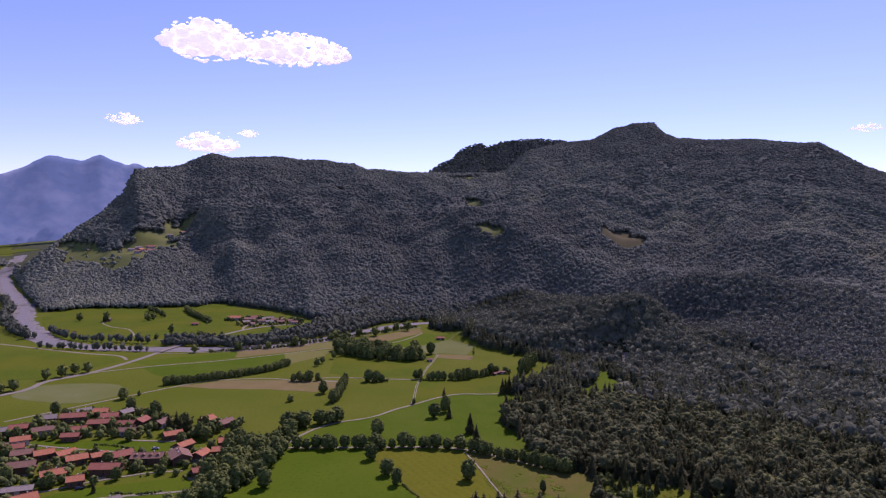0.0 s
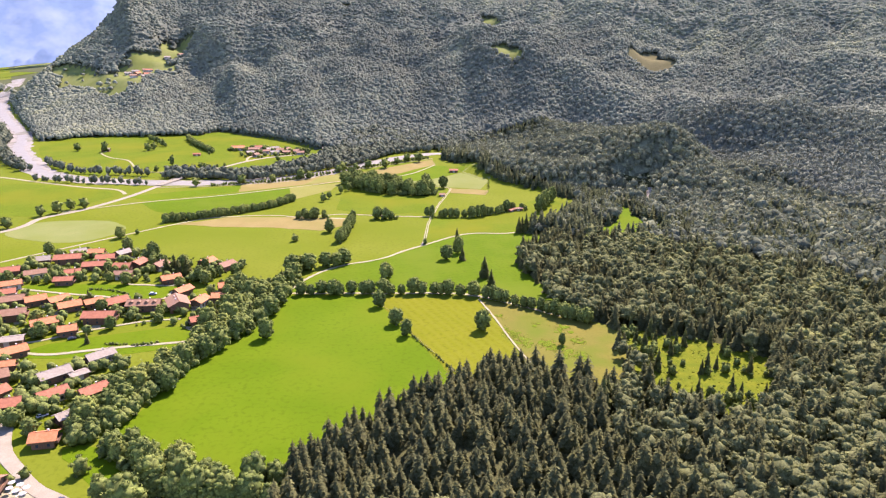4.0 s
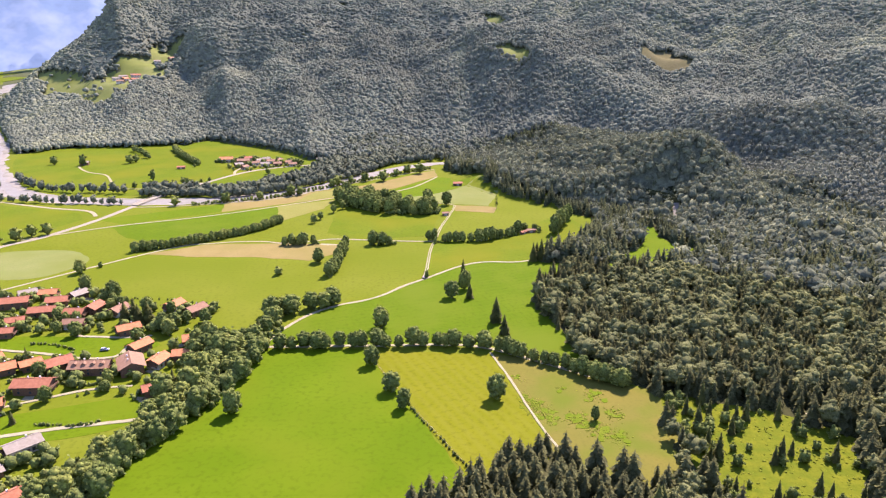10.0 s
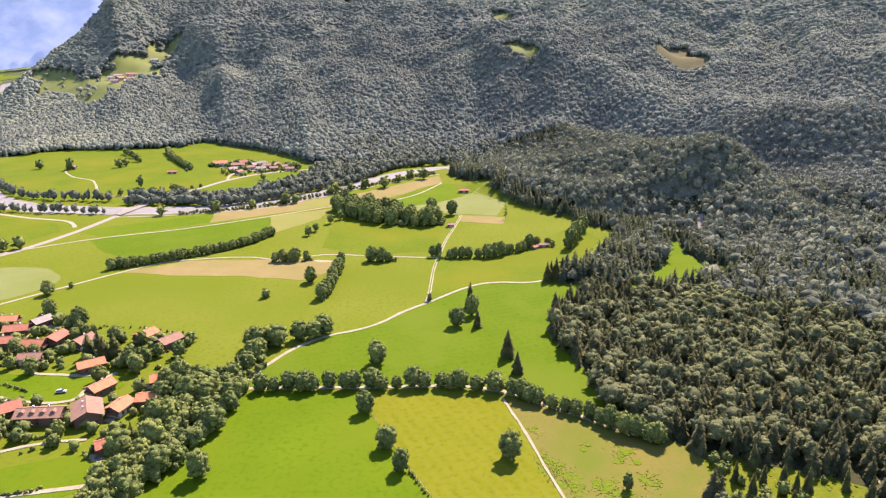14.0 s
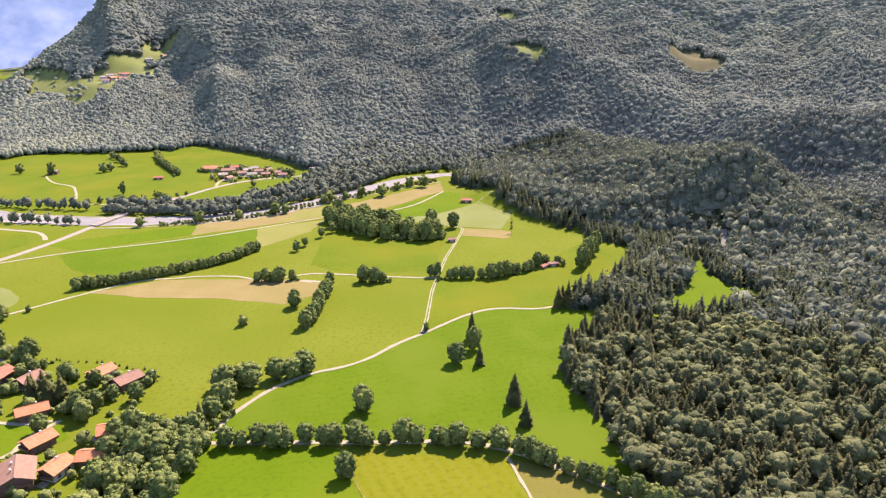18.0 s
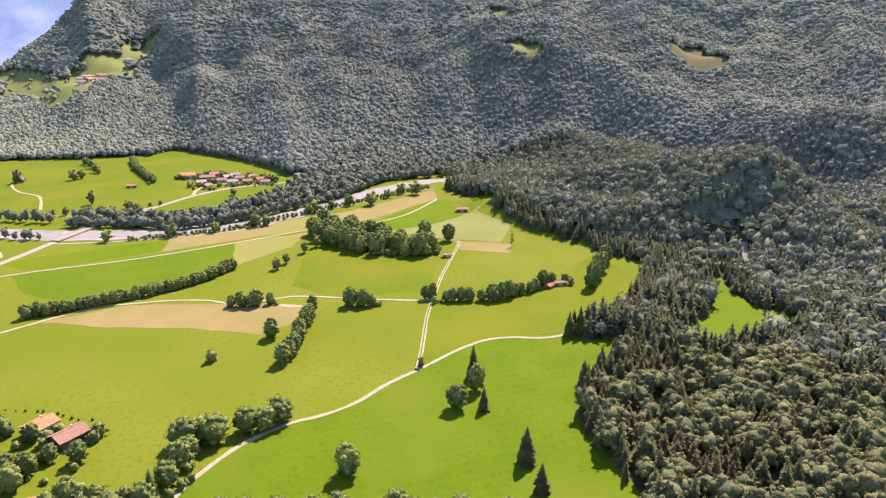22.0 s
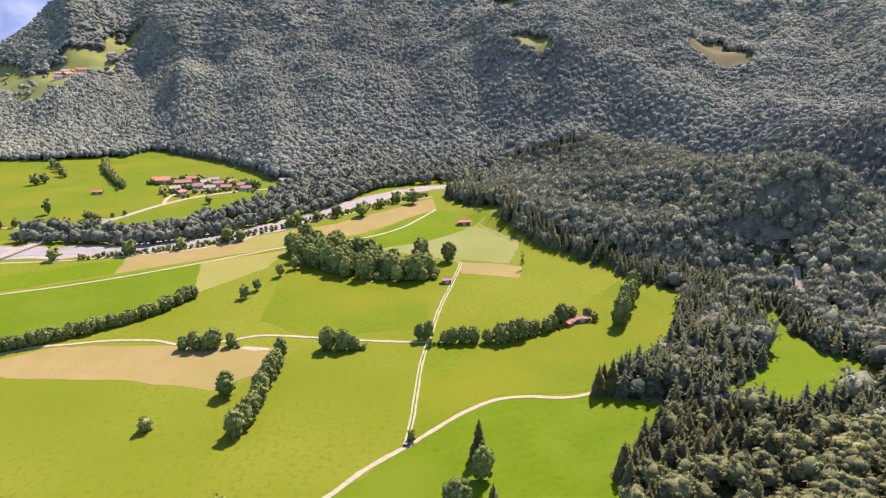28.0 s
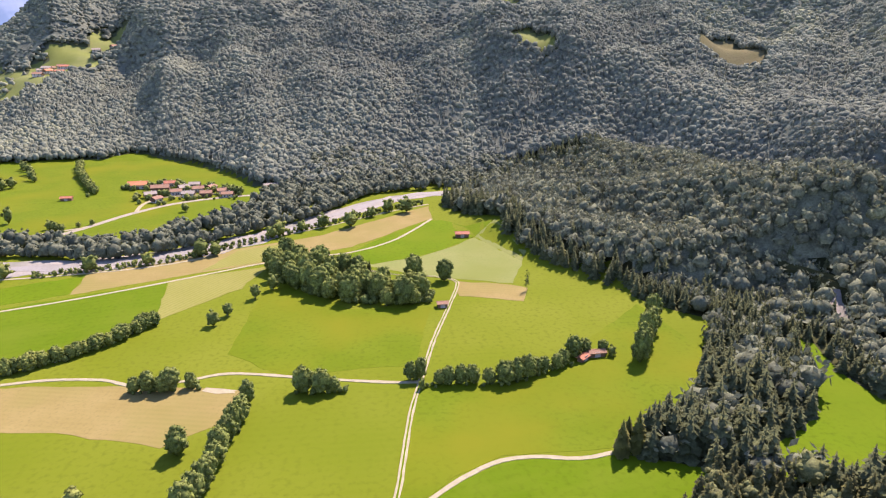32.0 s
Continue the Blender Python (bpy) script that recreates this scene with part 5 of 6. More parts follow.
def east_woods():
    x, y, rg = scatter(-60, 640, 60, 1000, 4.7, 7)
    az, r = np.degrees(np.arctan2(x, y + 50)), np.hypot(x, y)
    k = inside(EAST_WOOD, x, y) & (r < column(FOOT, az, 1) + 40) & (np.abs(az) < 40) & (y > 95)
    for p in (CLEARING, INNER_MEADOW):
        k &= ~inside(p, x, y)
    k &= near_line(RIVER_LINE, x, y) > 8
    k &= near_line(GRAVEL_BAR, x, y) > 3.2
    x, y = x[k], y[k]
    mixw = 0.5 + 0.5 * np.sin(x / 37 + 1.3) * np.cos(y / 52 + 0.4) + 0.25 * np.sin(x / 13 + y / 17)
    share = np.clip(0.48 + 0.42 * (mixw - 0.45) + 0.3 * ease((x - 120) / 120) * ease((320 - y) / 100) + 0.1 * ease((y - 330) / 60) + 0.26 * ease((y - 640) / 60), 0.06, 0.86)
    share = np.where(inside(SPRUCE_EDGE + ((90, 150), (-40, 120)), x, y) & (y > 165), np.minimum(share, 0.10), share)
    share = np.where(np.hypot((x - 114) / 46, (y - 214) / 46) < 1, np.maximum(share, 0.62), share)
    block = ((62, 440), (110, 476), (205, 492), (212, 535), (190, 560), (190, 640), (140, 662), (110, 662), (110, 570), (60, 510))
    share = np.where(inside(block, x, y), 0.2, share)
    rim = near_line(np.array(EAST_WOOD + EAST_WOOD[:1], float), x, y)
    share = np.where((rim < 13) & (y > 500), 0.15, np.where(y < 500, share - 0.1, share))
    leafy = rg.uniform(size=len(x)) < share
    keep = (~leafy | (rg.uniform(size=len(x)) < 0.74)) & ((y > 575) | (rg.uniform(size=len(x)) < 0.86))
    x, y, leafy = x[keep], y[keep], leafy[keep]
    near = np.hypot(x - 20, y - 200) < 310
    tint = np.clip(rg.normal(0.42, 0.23, len(x)), 0, 1)
    hc = rg.uniform(7.5, 14.5, len(x))
    hc = np.where(y < 300, 1.18, 1.0) * hc
    hb = rg.uniform(7.5, 11.5, len(x))
    hc = np.where(y > 560, 8.6 + 0.32 * (hc - 7.5), hc)
    hc = np.where((y > 500) & (rim[keep] < 24), 1.3 * hc, hc)
    tall = 1 + 0.45 * np.exp(-((x - 40) / 70) ** 2 - ((y - 835) / 60) ** 2)
    stout = np.where(y < 575, 1.2, 1.0)
    hc, hb = hc * tall * np.where(y < 575, 1.1, 1.0), hb * tall * stout
    c1, c2 = [spruce_crown(100 + i, 10, 8, 0.23, 0.04) for i in range(4)], [spruce_crown(110 + i, 6, 7, 0.28, 0.04) for i in range(3)]
    b1, b2 = [broad_crown(120 + i, 10, 100, size=0.09, low=0.2) for i in range(5)], [cap_crown(130 + i, 0.4, 0.44, 0.52, 24) for i in range(6)]
    one = np.ones(len(x))
    leaf_roof(lambda a, b: inside(EAST_WOOD, a, b) & ~inside(INNER_MEADOW, a, b) & (b > 560) & (near_line(np.array(EAST_WOOD + EAST_WOOD[:1], float), a, b) > 9) & (near_line(np.array(INNER_MEADOW + INNER_MEADOW[:1], float), a, b) > 9) & (near_line(RIVER_LINE, a, b) > 14) & (near_line(GRAVEL_BAR, a, b) > 7) & (np.hypot(a, b) < column(FOOT, np.degrees(np.arctan2(a, b)), 1) + 50), 3.7, np.arange(560, 1100, 9), M_RIDGE_LEAF_HAZED, "closed green leaf roof of the valley forest")
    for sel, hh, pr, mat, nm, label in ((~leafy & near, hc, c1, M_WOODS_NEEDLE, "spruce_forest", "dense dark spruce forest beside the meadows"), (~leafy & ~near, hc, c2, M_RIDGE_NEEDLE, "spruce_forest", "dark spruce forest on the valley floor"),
                                        (leafy & near, hb, b1, M_WOODS_LEAF, "broadleaf_forest", "lighter green broadleaf trees mixed into the forest"), (leafy & ~near, hb, b2, M_RIDGE_LEAF_HAZED, "broadleaf_forest", "broadleaf trees in the valley forest")):
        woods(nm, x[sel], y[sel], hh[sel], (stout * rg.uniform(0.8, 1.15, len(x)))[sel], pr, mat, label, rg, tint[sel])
    # low sheet added in the near wood so its gaps come out less dark
    leaf_roof(lambda a, b: inside(EAST_WOOD, a, b) & ~inside(CLEARING, a, b) & ~inside(INNER_MEADOW, a, b) & (b > 130) & (b < 575) & (a < 420) & (near_line(np.array(EAST_WOOD + EAST_WOOD[:1], float), a, b) > 4) & (near_line(np.array(CLEARING + CLEARING[:1], float), a, b) > 13) & (near_line(np.array(INNER_MEADOW + INNER_MEADOW[:1], float), a, b) > 4), 2.2, np.arange(130, 700, 5), M_WOODS_NEEDLE, "leafy sheet added between the trunks to lighten the dark gaps")
    # weeds in the dry meadow
    g = np.random.default_rng(12)
    w = np.concatenate([np.c_[g.normal(a, r, n), g.normal(b, 1.3 * r, n)] for a, b, r, n in WEEDS])
    for n, (a, b) in enumerate(w[::13]):
        q = g.uniform(0.5, 1.5)
        field("weed_patch", tuple((a + q * g.uniform(0.6, 1.6) * math.cos(t), b + q * g.uniform(0.6, 1.8) * math.sin(t)) for t in np.linspace(0, 6.283, 8)[:-1]), 0.10 + 0.0009 * n, M_WEED, "patch of bright green weeds in the dry meadow", True, "weeds", 0.7, 0.18, 40 + n)
    woods("weeds", w[:, 0], w[:, 1], g.uniform(0.35, 0.6, len(w)), np.full(len(w), 3.0), [low_broad(141 + i, ICO1, 3) for i in range(3)], M_SHRUB, "tufts of bright green weeds in the dry meadow", g, g.uniform(0.5, 1, len(w)), "weeds")
    # scattered young spruces and bushes in the forest clearing
    x, y, rg = scatter(90, 170, 220, 326, 5.5, 9)
    k = inside(CLEARING, x, y) & (rg.uniform(size=len(x)) < 0.2)
    for a, b in zip(x[k], y[k]):
        tree(a, b, tree_rng.uniform(7, 13), "spruce", 0.95, "young spruce standing in the forest clearing", "clearing spruces")
    x, y, rg = scatter(90, 170, 220, 326, 5.0, 13)
    k = inside(CLEARING, x, y) & (rg.uniform(size=len(x)) < np.where((x < 112) | (y < 245), 0.5, 0.12))
    for a, b in zip(x[k], y[k]):
        tree(a, b, tree_rng.uniform(2.5, 6.5), "bush", 1.1, "leafy young bush in the forest clearing", "clearing bushes")
    x, y, rg = scatter(90, 170, 220, 326, 1.9, 10)
    k = inside(CLEARING, x, y) & (rg.uniform(size=len(x)) < 0.55)
    woods("shrubs", x[k], y[k], rg.uniform(0.25, 0.75, k.sum()), np.ones(k.sum()) * 3.4, [low_broad(140 + i, ICO1, 3, 10) for i in range(3)], M_SHRUB, "low green shrubs covering the forest clearing", rg, rg.uniform(0.6, 1, k.sum()), "shrubs")


def star_cone(seed, tiers=3, arms=5):
    """A conifer seen from afar: a few ragged cones one above another."""
    rg = np.random.default_rng(seed)
    items = []
    n = arms * 2
    k = np.arange(n)
    for i in range(tiers):
        s = i / tiers
        r = 0.27 * (1 - s) ** 0.9
        a = rg.uniform(0, 6.28) + k * math.pi / arms
        q = r * np.where(k % 2 == 0, rg.uniform(0.85, 1.2, n), rg.uniform(0.5, 0.7, n))
        v = np.stack([np.cos(a) * q, np.sin(a) * q, 0.06 + 0.85 * s - 0.03 * (k % 2 == 0)], 1)
        items.append((np.concatenate([v, [[0, 0, min(0.06 + 0.85 * s + 0.5, 1.0)]]]), np.c_[k, (k + 1) % n, np.full(n, n)]))
    return join(items)


def mountain_place(x, y, az, r):
    k = woodland(x, y) & (r > column(FOOT, az, 1) + 4) & (az > -36) & (az < 38) & (r < column(RIDGE, az, 1) + 25)
    k &= ~inside(EAST_WOOD, x, y) | (r > column(FOOT, az, 1) + 40)
    return k & (near_line(RIVER_LINE, x, y) > np.where(x > 30, 8, 17)) & (near_line(GRAVEL_BAR, x, y) > 8)


def mountain_woods():
    # the lower slopes carry closely set crowns, the upper ones set wider apart
    parts = []
    for gap, r0, r1, seed in ((4.7, 500, 1450, 21), (6.6, 1450, 2950, 22)):
        x, y, rg = scatter(-1500, 1550, 340 if r0 < 1000 else 900, 1460 if r1 < 2000 else 2900, gap, seed)
        az, r = np.degrees(np.arctan2(x, y)), np.hypot(x, y)
        k = mountain_place(x, y, az, r)
        k |= (height(x, y) > 250) & (r > 2600) & (r < 2855) & (az > 0) & (az < 17) & (rg.uniform(size=len(x)) < 0.8)
        k |= (inside(HILL_MEADOWS[0], x, y) | inside(HILL_MEADOWS[1], x, y)) & (rg.uniform(size=len(x)) < 0.04)
        k |= inside(SLOPE_CLEARINGS[3], x, y) & (rg.uniform(size=len(x)) < 0.15)
        k &= (r >= r0) & (r < r1)
        parts.append((x[k], y[k]))
    x, y = np.concatenate([p[0] for p in parts]), np.concatenate([p[1] for p in parts])
    rg, r = np.random.default_rng(23), np.hypot(x, y)
    patch = np.sin(x / 61 + 0.3) * np.cos(y / 83) + 0.6 * np.sin(x / 23 - y / 31)
    con = rg.uniform(size=len(x)) < np.clip(0.13 + 0.2 * patch, 0.02, 0.55)
    tint = np.clip(rg.normal(0.45, 0.14, len(x)) - 0.15 * patch + 0.26 * np.sin(x / 210 + y / 330 + 1) + 0.5 * np.exp(-((x - 36) / 13) ** 2) * (y < 1250), 0, 1)
    low = r < 1450
    hh = np.where(con, rg.uniform(10.5, 14, len(x)), rg.uniform(8.5, 12, len(x)))
    ww = np.exp(rg.normal(0, 0.2, len(x))) * np.where(low, 0.82, 1.12)
    tint = np.where(con, tint * 0.6, tint)
    near = np.hypot(x - 60, y - 300) < 640
    leaf_roof(lambda a, b: mountain_place(a, b, np.degrees(np.arctan2(a, b)), np.hypot(a, b)), 6.4, np.concatenate([np.arange(640, 1800, 9), np.arange(1800, 2900, 18)]), M_SLOPE_LEAF_HAZED, "closed green leaf roof of the mountain forest")
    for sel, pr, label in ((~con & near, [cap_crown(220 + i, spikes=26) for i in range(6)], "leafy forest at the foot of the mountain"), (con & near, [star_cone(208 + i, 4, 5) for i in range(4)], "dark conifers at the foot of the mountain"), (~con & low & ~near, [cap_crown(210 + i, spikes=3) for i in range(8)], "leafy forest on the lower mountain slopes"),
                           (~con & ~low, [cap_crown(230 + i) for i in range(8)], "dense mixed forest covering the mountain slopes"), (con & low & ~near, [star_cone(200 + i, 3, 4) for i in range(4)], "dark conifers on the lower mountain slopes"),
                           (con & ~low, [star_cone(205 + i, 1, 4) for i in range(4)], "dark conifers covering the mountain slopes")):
        woods("mountain_forest", x[sel], y[sel], hh[sel], ww[sel], pr, M_SLOPE_LEAF_HAZED, label, rg, tint[sel])


def riverside_woods():
    a = np.array(RIVERSIDE)
    rg = np.random.default_rng(31)
    woods("riverside_trees", a[:, 0], a[:, 1], a[:, 2], a[:, 3], [broad_crown(150 + i, 5, 26, size=0.13) for i in range(4)], M_RIDGE_LEAF_HAZED, "band of leafy trees along the gravel river", rg, np.clip(rg.normal(0.35, 0.2, len(a)), 0, 1))


def undergrowth():
    """Shrubs and young trees that close the gaps in the belt, the small wood and the hedges."""
    rg = np.random.default_rng(41)
    spots = []
    for poly in (BELT, SCREEN, GROVE):
        xs, ys = [p[0] for p in poly], [p[1] for p in poly]
        n = int((max(xs) - min(xs)) * (max(ys) - min(ys)) / 9)
        x, y = rg.uniform(min(xs), max(xs), n), rg.uniform(min(ys), max(ys), n)
        k = inside(poly, x, y)
        spots.append(np.c_[x[k], y[k], rg.uniform(3.5, 9.0 if poly is BELT else 6.0, k.sum())])
    for line, hi in ((((-72, 480), (-70, 511), (-71, 552)), 3), (((2, 561), (18, 562), (35, 563), (60, 579)), 3.2), (((-136, 623), (-166, 579), (-228, 540)), 5), (((34, 366), (60, 347), (84, 329)), 3.5), (((-119, 555), (-92, 559)), 4), (((-51, 555), (-33, 556)), 5), (((-92, 412), (-86, 392), (-93, 378)), 5), (((-72, 424), (-62, 429)), 5), (((-236, 695), (-215, 702), (-190, 712), (-162, 727), (-128, 762), (-103, 790), (-71, 820), (-43, 849), (-10, 880)), 4.2)):
        c = smooth_line(line, 1.9)
        spots.append(np.c_[c + rg.normal(size=c.shape) * 1.1, rg.uniform(2.0, hi, len(c))])
    for line in (((-226, 394), (-215, 396), (-206, 397), (-200, 405)), ((-260, 415), (-251, 420), (-238, 413)), ((-196, 403), (-194, 417), (-180, 419)), ((-212, 378), (-200, 377), (-186, 371)), ((-189, 351), (-172, 334), (-158, 333)), ((-270, 434), (-257, 437), (-243, 431)), ((-194, 432), (-186, 441)), ((-166, 299), (-150, 298), (-141, 301)), ((-232, 362), (-210, 358), (-190, 357))):
        c = smooth_line(line, 1.1)
        spots.append(np.c_[c + rg.normal(size=c.shape) * 0.35, rg.uniform(1.3, 2.4, len(c))])
    a = np.concatenate(spots)
    woods("undergrowth", a[:, 0], a[:, 1], a[:, 2], np.full(len(a), 1.15), [broad_crown(170 + i, 4, 20, size=0.15, low=-0.05) for i in range(4)], M_HEDGE, "leafy undergrowth filling tree belts and hedges", rg, np.clip(rg.normal(0.4, 0.25, len(a)), 0, 1), "undergrowth")


undergrowth()
east_woods()
mountain_woods()
riverside_woods()


# ---- far range and clouds ----
def far_range():
    az = np.radians(np.arange(-50, -8, 0.25))
    d = np.degrees(az)
    top = np.interp(d, [-50, -36, -30.9, -29.8, -28.6, -27.7, -27, -26.2, -24.9, -24.3, -23.5, -22.7, -21.7, -20.2, -14, -8], [300, 350, 388, 437, 489, 494, 479, 479, 516, 495, 472, 473, 452, 440, 300, 200])
    rg = np.random.default_rng(3)
    crest = 6 * np.interp(d, np.linspace(-50, -8, 90), rg.normal(size=90))
    rows_ = []
    spur = 18 * np.interp(d, np.linspace(-50, -8, 12), rg.normal(size=12))
    steps = [(4050 + 480 * s, s) for s in np.linspace(0, 1, 16)] + [(4680, 0.5)]
    for k, (r, s) in enumerate(steps):
        rr = r + spur * (1 - s) * s * 2
        relief = rough(rr * np.sin(az) * 0.35, rr * np.cos(az) * 0.35) * 60 * s * (1 - s) * 2
        z = top * s + crest * s ** 6 + relief - 2 * (s == 0)
        rows_.append(np.stack([rr * np.sin(az), rr * np.cos(az), z], 1))
    v = np.concatenate(rows_)
    n = len(d)
    i = np.arange(n - 1)
    f = np.concatenate([np.c_[k * n + i, k * n + i + 1, (k + 1) * n + i + 1, (k + 1) * n + i] for k in range(16)])
    tagged(piece("backdrop_mountains", mesh_from("backdrop_mountains", v, f, [M_RANGE], smooth=True)), "mountain range far down the valley with haze painted in blue", "mountain", kind="structure")


def cloud(az, el, width, tall, seed, n=40, r=4400):
    rg = np.random.default_rng(seed)
    c = Vector((math.sin(radians(az)), math.cos(radians(az)), math.tan(radians(el)))) * r
    right = Vector((math.cos(radians(az)), -math.sin(radians(az)), 0))
    items = []
    swell = np.cumsum(rg.normal(size=12))
    swell = (swell - swell.min()) / np.ptp(swell)
    for i in range(n):
        s = rg.uniform(-1, 1)
        body = (1 - abs(s) ** 3) * (0.55 + 0.45 * np.interp(s, np.linspace(-1, 1, 12), swell))
        up = rg.uniform(-0.35, 0.65)
        q = tall * (0.03 + 0.17 * rg.uniform() ** 1.3) * (1 - 0.4 * abs(s)) * (1.25 if -0.2 < up < 0.3 else 0.85)
        p = c + right * (s * width / 2) + Vector((0, 0, up * tall * body)) + Vector((0, rg.uniform(-60, 60), 0))
        items.append(blob(rg, ICO2, np.array(p), np.array([q * 1.35, q, q * 0.9]), 0.09))
    for i in range(n // 3):
        # torn shreds along the rim
        a = rg.uniform(0, 6.283)
        q = tall * rg.uniform(0.012, 0.04)
        p = c + right * (math.cos(a) * width * 0.5) + Vector((0, rg.uniform(-40, 40), tall * (0.1 + 0.52 * math.sin(a) * (0.7 + 0.3 * abs(math.sin(a))))))
        items.append(blob(rg, ICO1, np.array(p), np.array([q * 2.2, q, q]), 0.3))
    v, f = join(items)
    tagged(piece("cloud", mesh_from("cloud", v, f, [M_CLOUD], smooth=True)), "small white fair-weather cumulus cloud in blue sky", "cloud", "clouds", "structure")


far_range()
cloud(-17.4, 15.2, 470, 240, 1, 330)
cloud(-11.3, 15.0, 760, 190, 6, 420)
cloud(-23.4, 9.2, 170, 65, 2, 90)
cloud(-17.2, 7.6, 330, 130, 3, 160)
cloud(-14.1, 8.6, 110, 45, 4, 60)
cloud(33.3, 8.6, 140, 45, 5, 60)


# ---- gardens, vehicles and small things in the village ----
HOUSES = [(o.location.x, o.location.y) for o in scene.objects if o.name.split(".")[0] in ("house", "barn")]
STREETS = [smooth_line(t[1], 6) for t in TRACKS]


def clear_of(x, y, house_gap, road_gap):
    d = min(math.hypot(x - a, y - b) for a, b in HOUSES)
    return d > house_gap and all(near_line(s, np.array([x]), np.array([y]))[0] > road_gap for s in STREETS)


VILLAGE = (((-290, 385), (-262, 450), (-215, 455), (-170, 425), (-130, 425), (-128, 392), (-160, 392), (-230, 392)), ((-290, 385), (-262, 380), (-245, 365), (-150, 362), (-122, 380), (-122, 335), (-130, 318), (-160, 322), (-195, 300), (-260, 300)),
           ((-215, 292), (-185, 270), (-150, 282), (-136, 262), (-142, 228), (-140, 208), (-165, 216), (-180, 218), (-215, 235)))


def gardens():
    rg = random.Random(5)
    spots = []
    for poly in VILLAGE:
        xs, ys = [p[0] for p in poly], [p[1] for p in poly]
        for _ in range(560):
            x, y = rg.uniform(min(xs), max(xs)), rg.uniform(min(ys), max(ys))
            if inside(poly, x, y) and clear_of(x, y, 6.2, 2.4) and not inside(((-248, 376), (-160, 364), (-152, 384), (-215, 389)), x, y):
                spots.append((x, y))
    trees = 0
    shrubs = []
    for x, y in spots:
        if trees < 45 and rg.random() < 0.12:
            trees += 1
            tree(x, y, rg.uniform(5, 9.5), "broad" if rg.random() < 0.85 else "spruce", rg.uniform(0.9, 1.15), "leafy garden tree between village houses", "garden trees")
        else:
            shrubs.append((x, y, rg.choice((1.6, 2.4, 3.5, 5.0, 6.5)) * rg.uniform(0.8, 1.2)))
    for _ in range(260):      # round the hamlet
        x, y = rg.uniform(-285, -165), rg.uniform(865, 955)
        if clear_of(x, y, 7.0, 2.6) and min(math.hypot(x - p, y - q) for p, q in HOUSES) < 15:
            shrubs.append((x, y, rg.uniform(2.5, 7.5)))
    a = np.array(shrubs)
    g = np.random.default_rng(8)
    woods("garden_shrubs", a[:, 0], a[:, 1], a[:, 2], np.full(len(a), 1.3), [broad_crown(160 + i, 4, 16, size=0.14, low=-0.05) for i in range(3)], M_HEDGE, "garden shrubs and hedges between the houses", g, g.uniform(0.25, 1, len(a)), "shrubs")
    for x, y, h, kind, w in ((-173, 402, 15, "spruce", 1.5, ), (-169, 405, 16, "spruce", 1.5), (-165, 401, 14, "spruce", 1.6), (-175, 407, 13, "spruce", 1.5), (-161, 404, 15, "spruce", 1.4), (-150, 395, 11, "broad", 1.1), (-144, 388, 10, "broad", 1.1), (-157, 380, 9, "broad", 1.1),
                             (-176, 300, 7, "spruce", 1.2), (-152, 335, 8, "broad", 0.9), (-240, 312, 9, "broad", 1.1), (-252, 352, 9, "broad", 1.1), (-190, 246, 8, "broad", 1.2), (-168, 222, 9, "broad", 1.2), (-157, 215, 8, "broad", 1.2), (-185, 210, 9, "broad", 1.2),
                             (-262, 440, 8, "broad", 1.0), (-212, 402, 8, "spruce", 1.3), (-193, 388, 9, "broad", 1.1), (-144, 188, 5, "bush", 1.1), (-147, 184, 5, "bush", 1.1)):
        tree(x, y, h, kind, w, "dark garden spruce between village houses" if kind == "spruce" else "", "garden trees")

    row(((-192, 444), (-167, 442), (-150, 437), (-136, 433), (-129, 424)), 4.2, 1.3, "bush", 1.2, 1.2, "small bush at the edge of the village gardens", "garden edge bushes", 0.35)
    tree(-95, 384, 12.5, "spruce", 1.3, "spruce at the end of the tree belt")


gardens()


def yards():
    """Pale paved yards and garden paths beside the houses."""
    rg = random.Random(12)
    for x, y in HOUSES[:46]:
        for _ in range(rg.choice((0, 1, 1, 2))):
            a = rg.uniform(0, 6.28)
            cx, cy, r = x + 6.5 * math.cos(a), y + 6.5 * math.sin(a), rg.uniform(2.0, 3.6)
            t = rg.uniform(0, 1.5)
            field("yard", tuple((cx + r * k * math.cos(t + q * 1.57), cy + r * math.sin(t + q * 1.57)) for q, k in enumerate((1, 1.3, 1.1, 1.4))), 0.13, M_GRAVEL, "pale paved yard beside a village house", False, "yard", 3, 0.1)


yards()

CAR_PAINT = [material("car_paint_" + n, c, tuple(0.9 * v for v in c), 2, rough=0.3, spec=0.5) for n, c in (("white", (0.7, 0.7, 0.7)), ("silver", (0.4, 0.41, 0.42)), ("black", (0.03, 0.03, 0.035)), ("red", (0.35, 0.03, 0.03)), ("blue", (0.05, 0.08, 0.2)))]
CAR_WORDS = ("white", "silver", "black", "red", "blue")


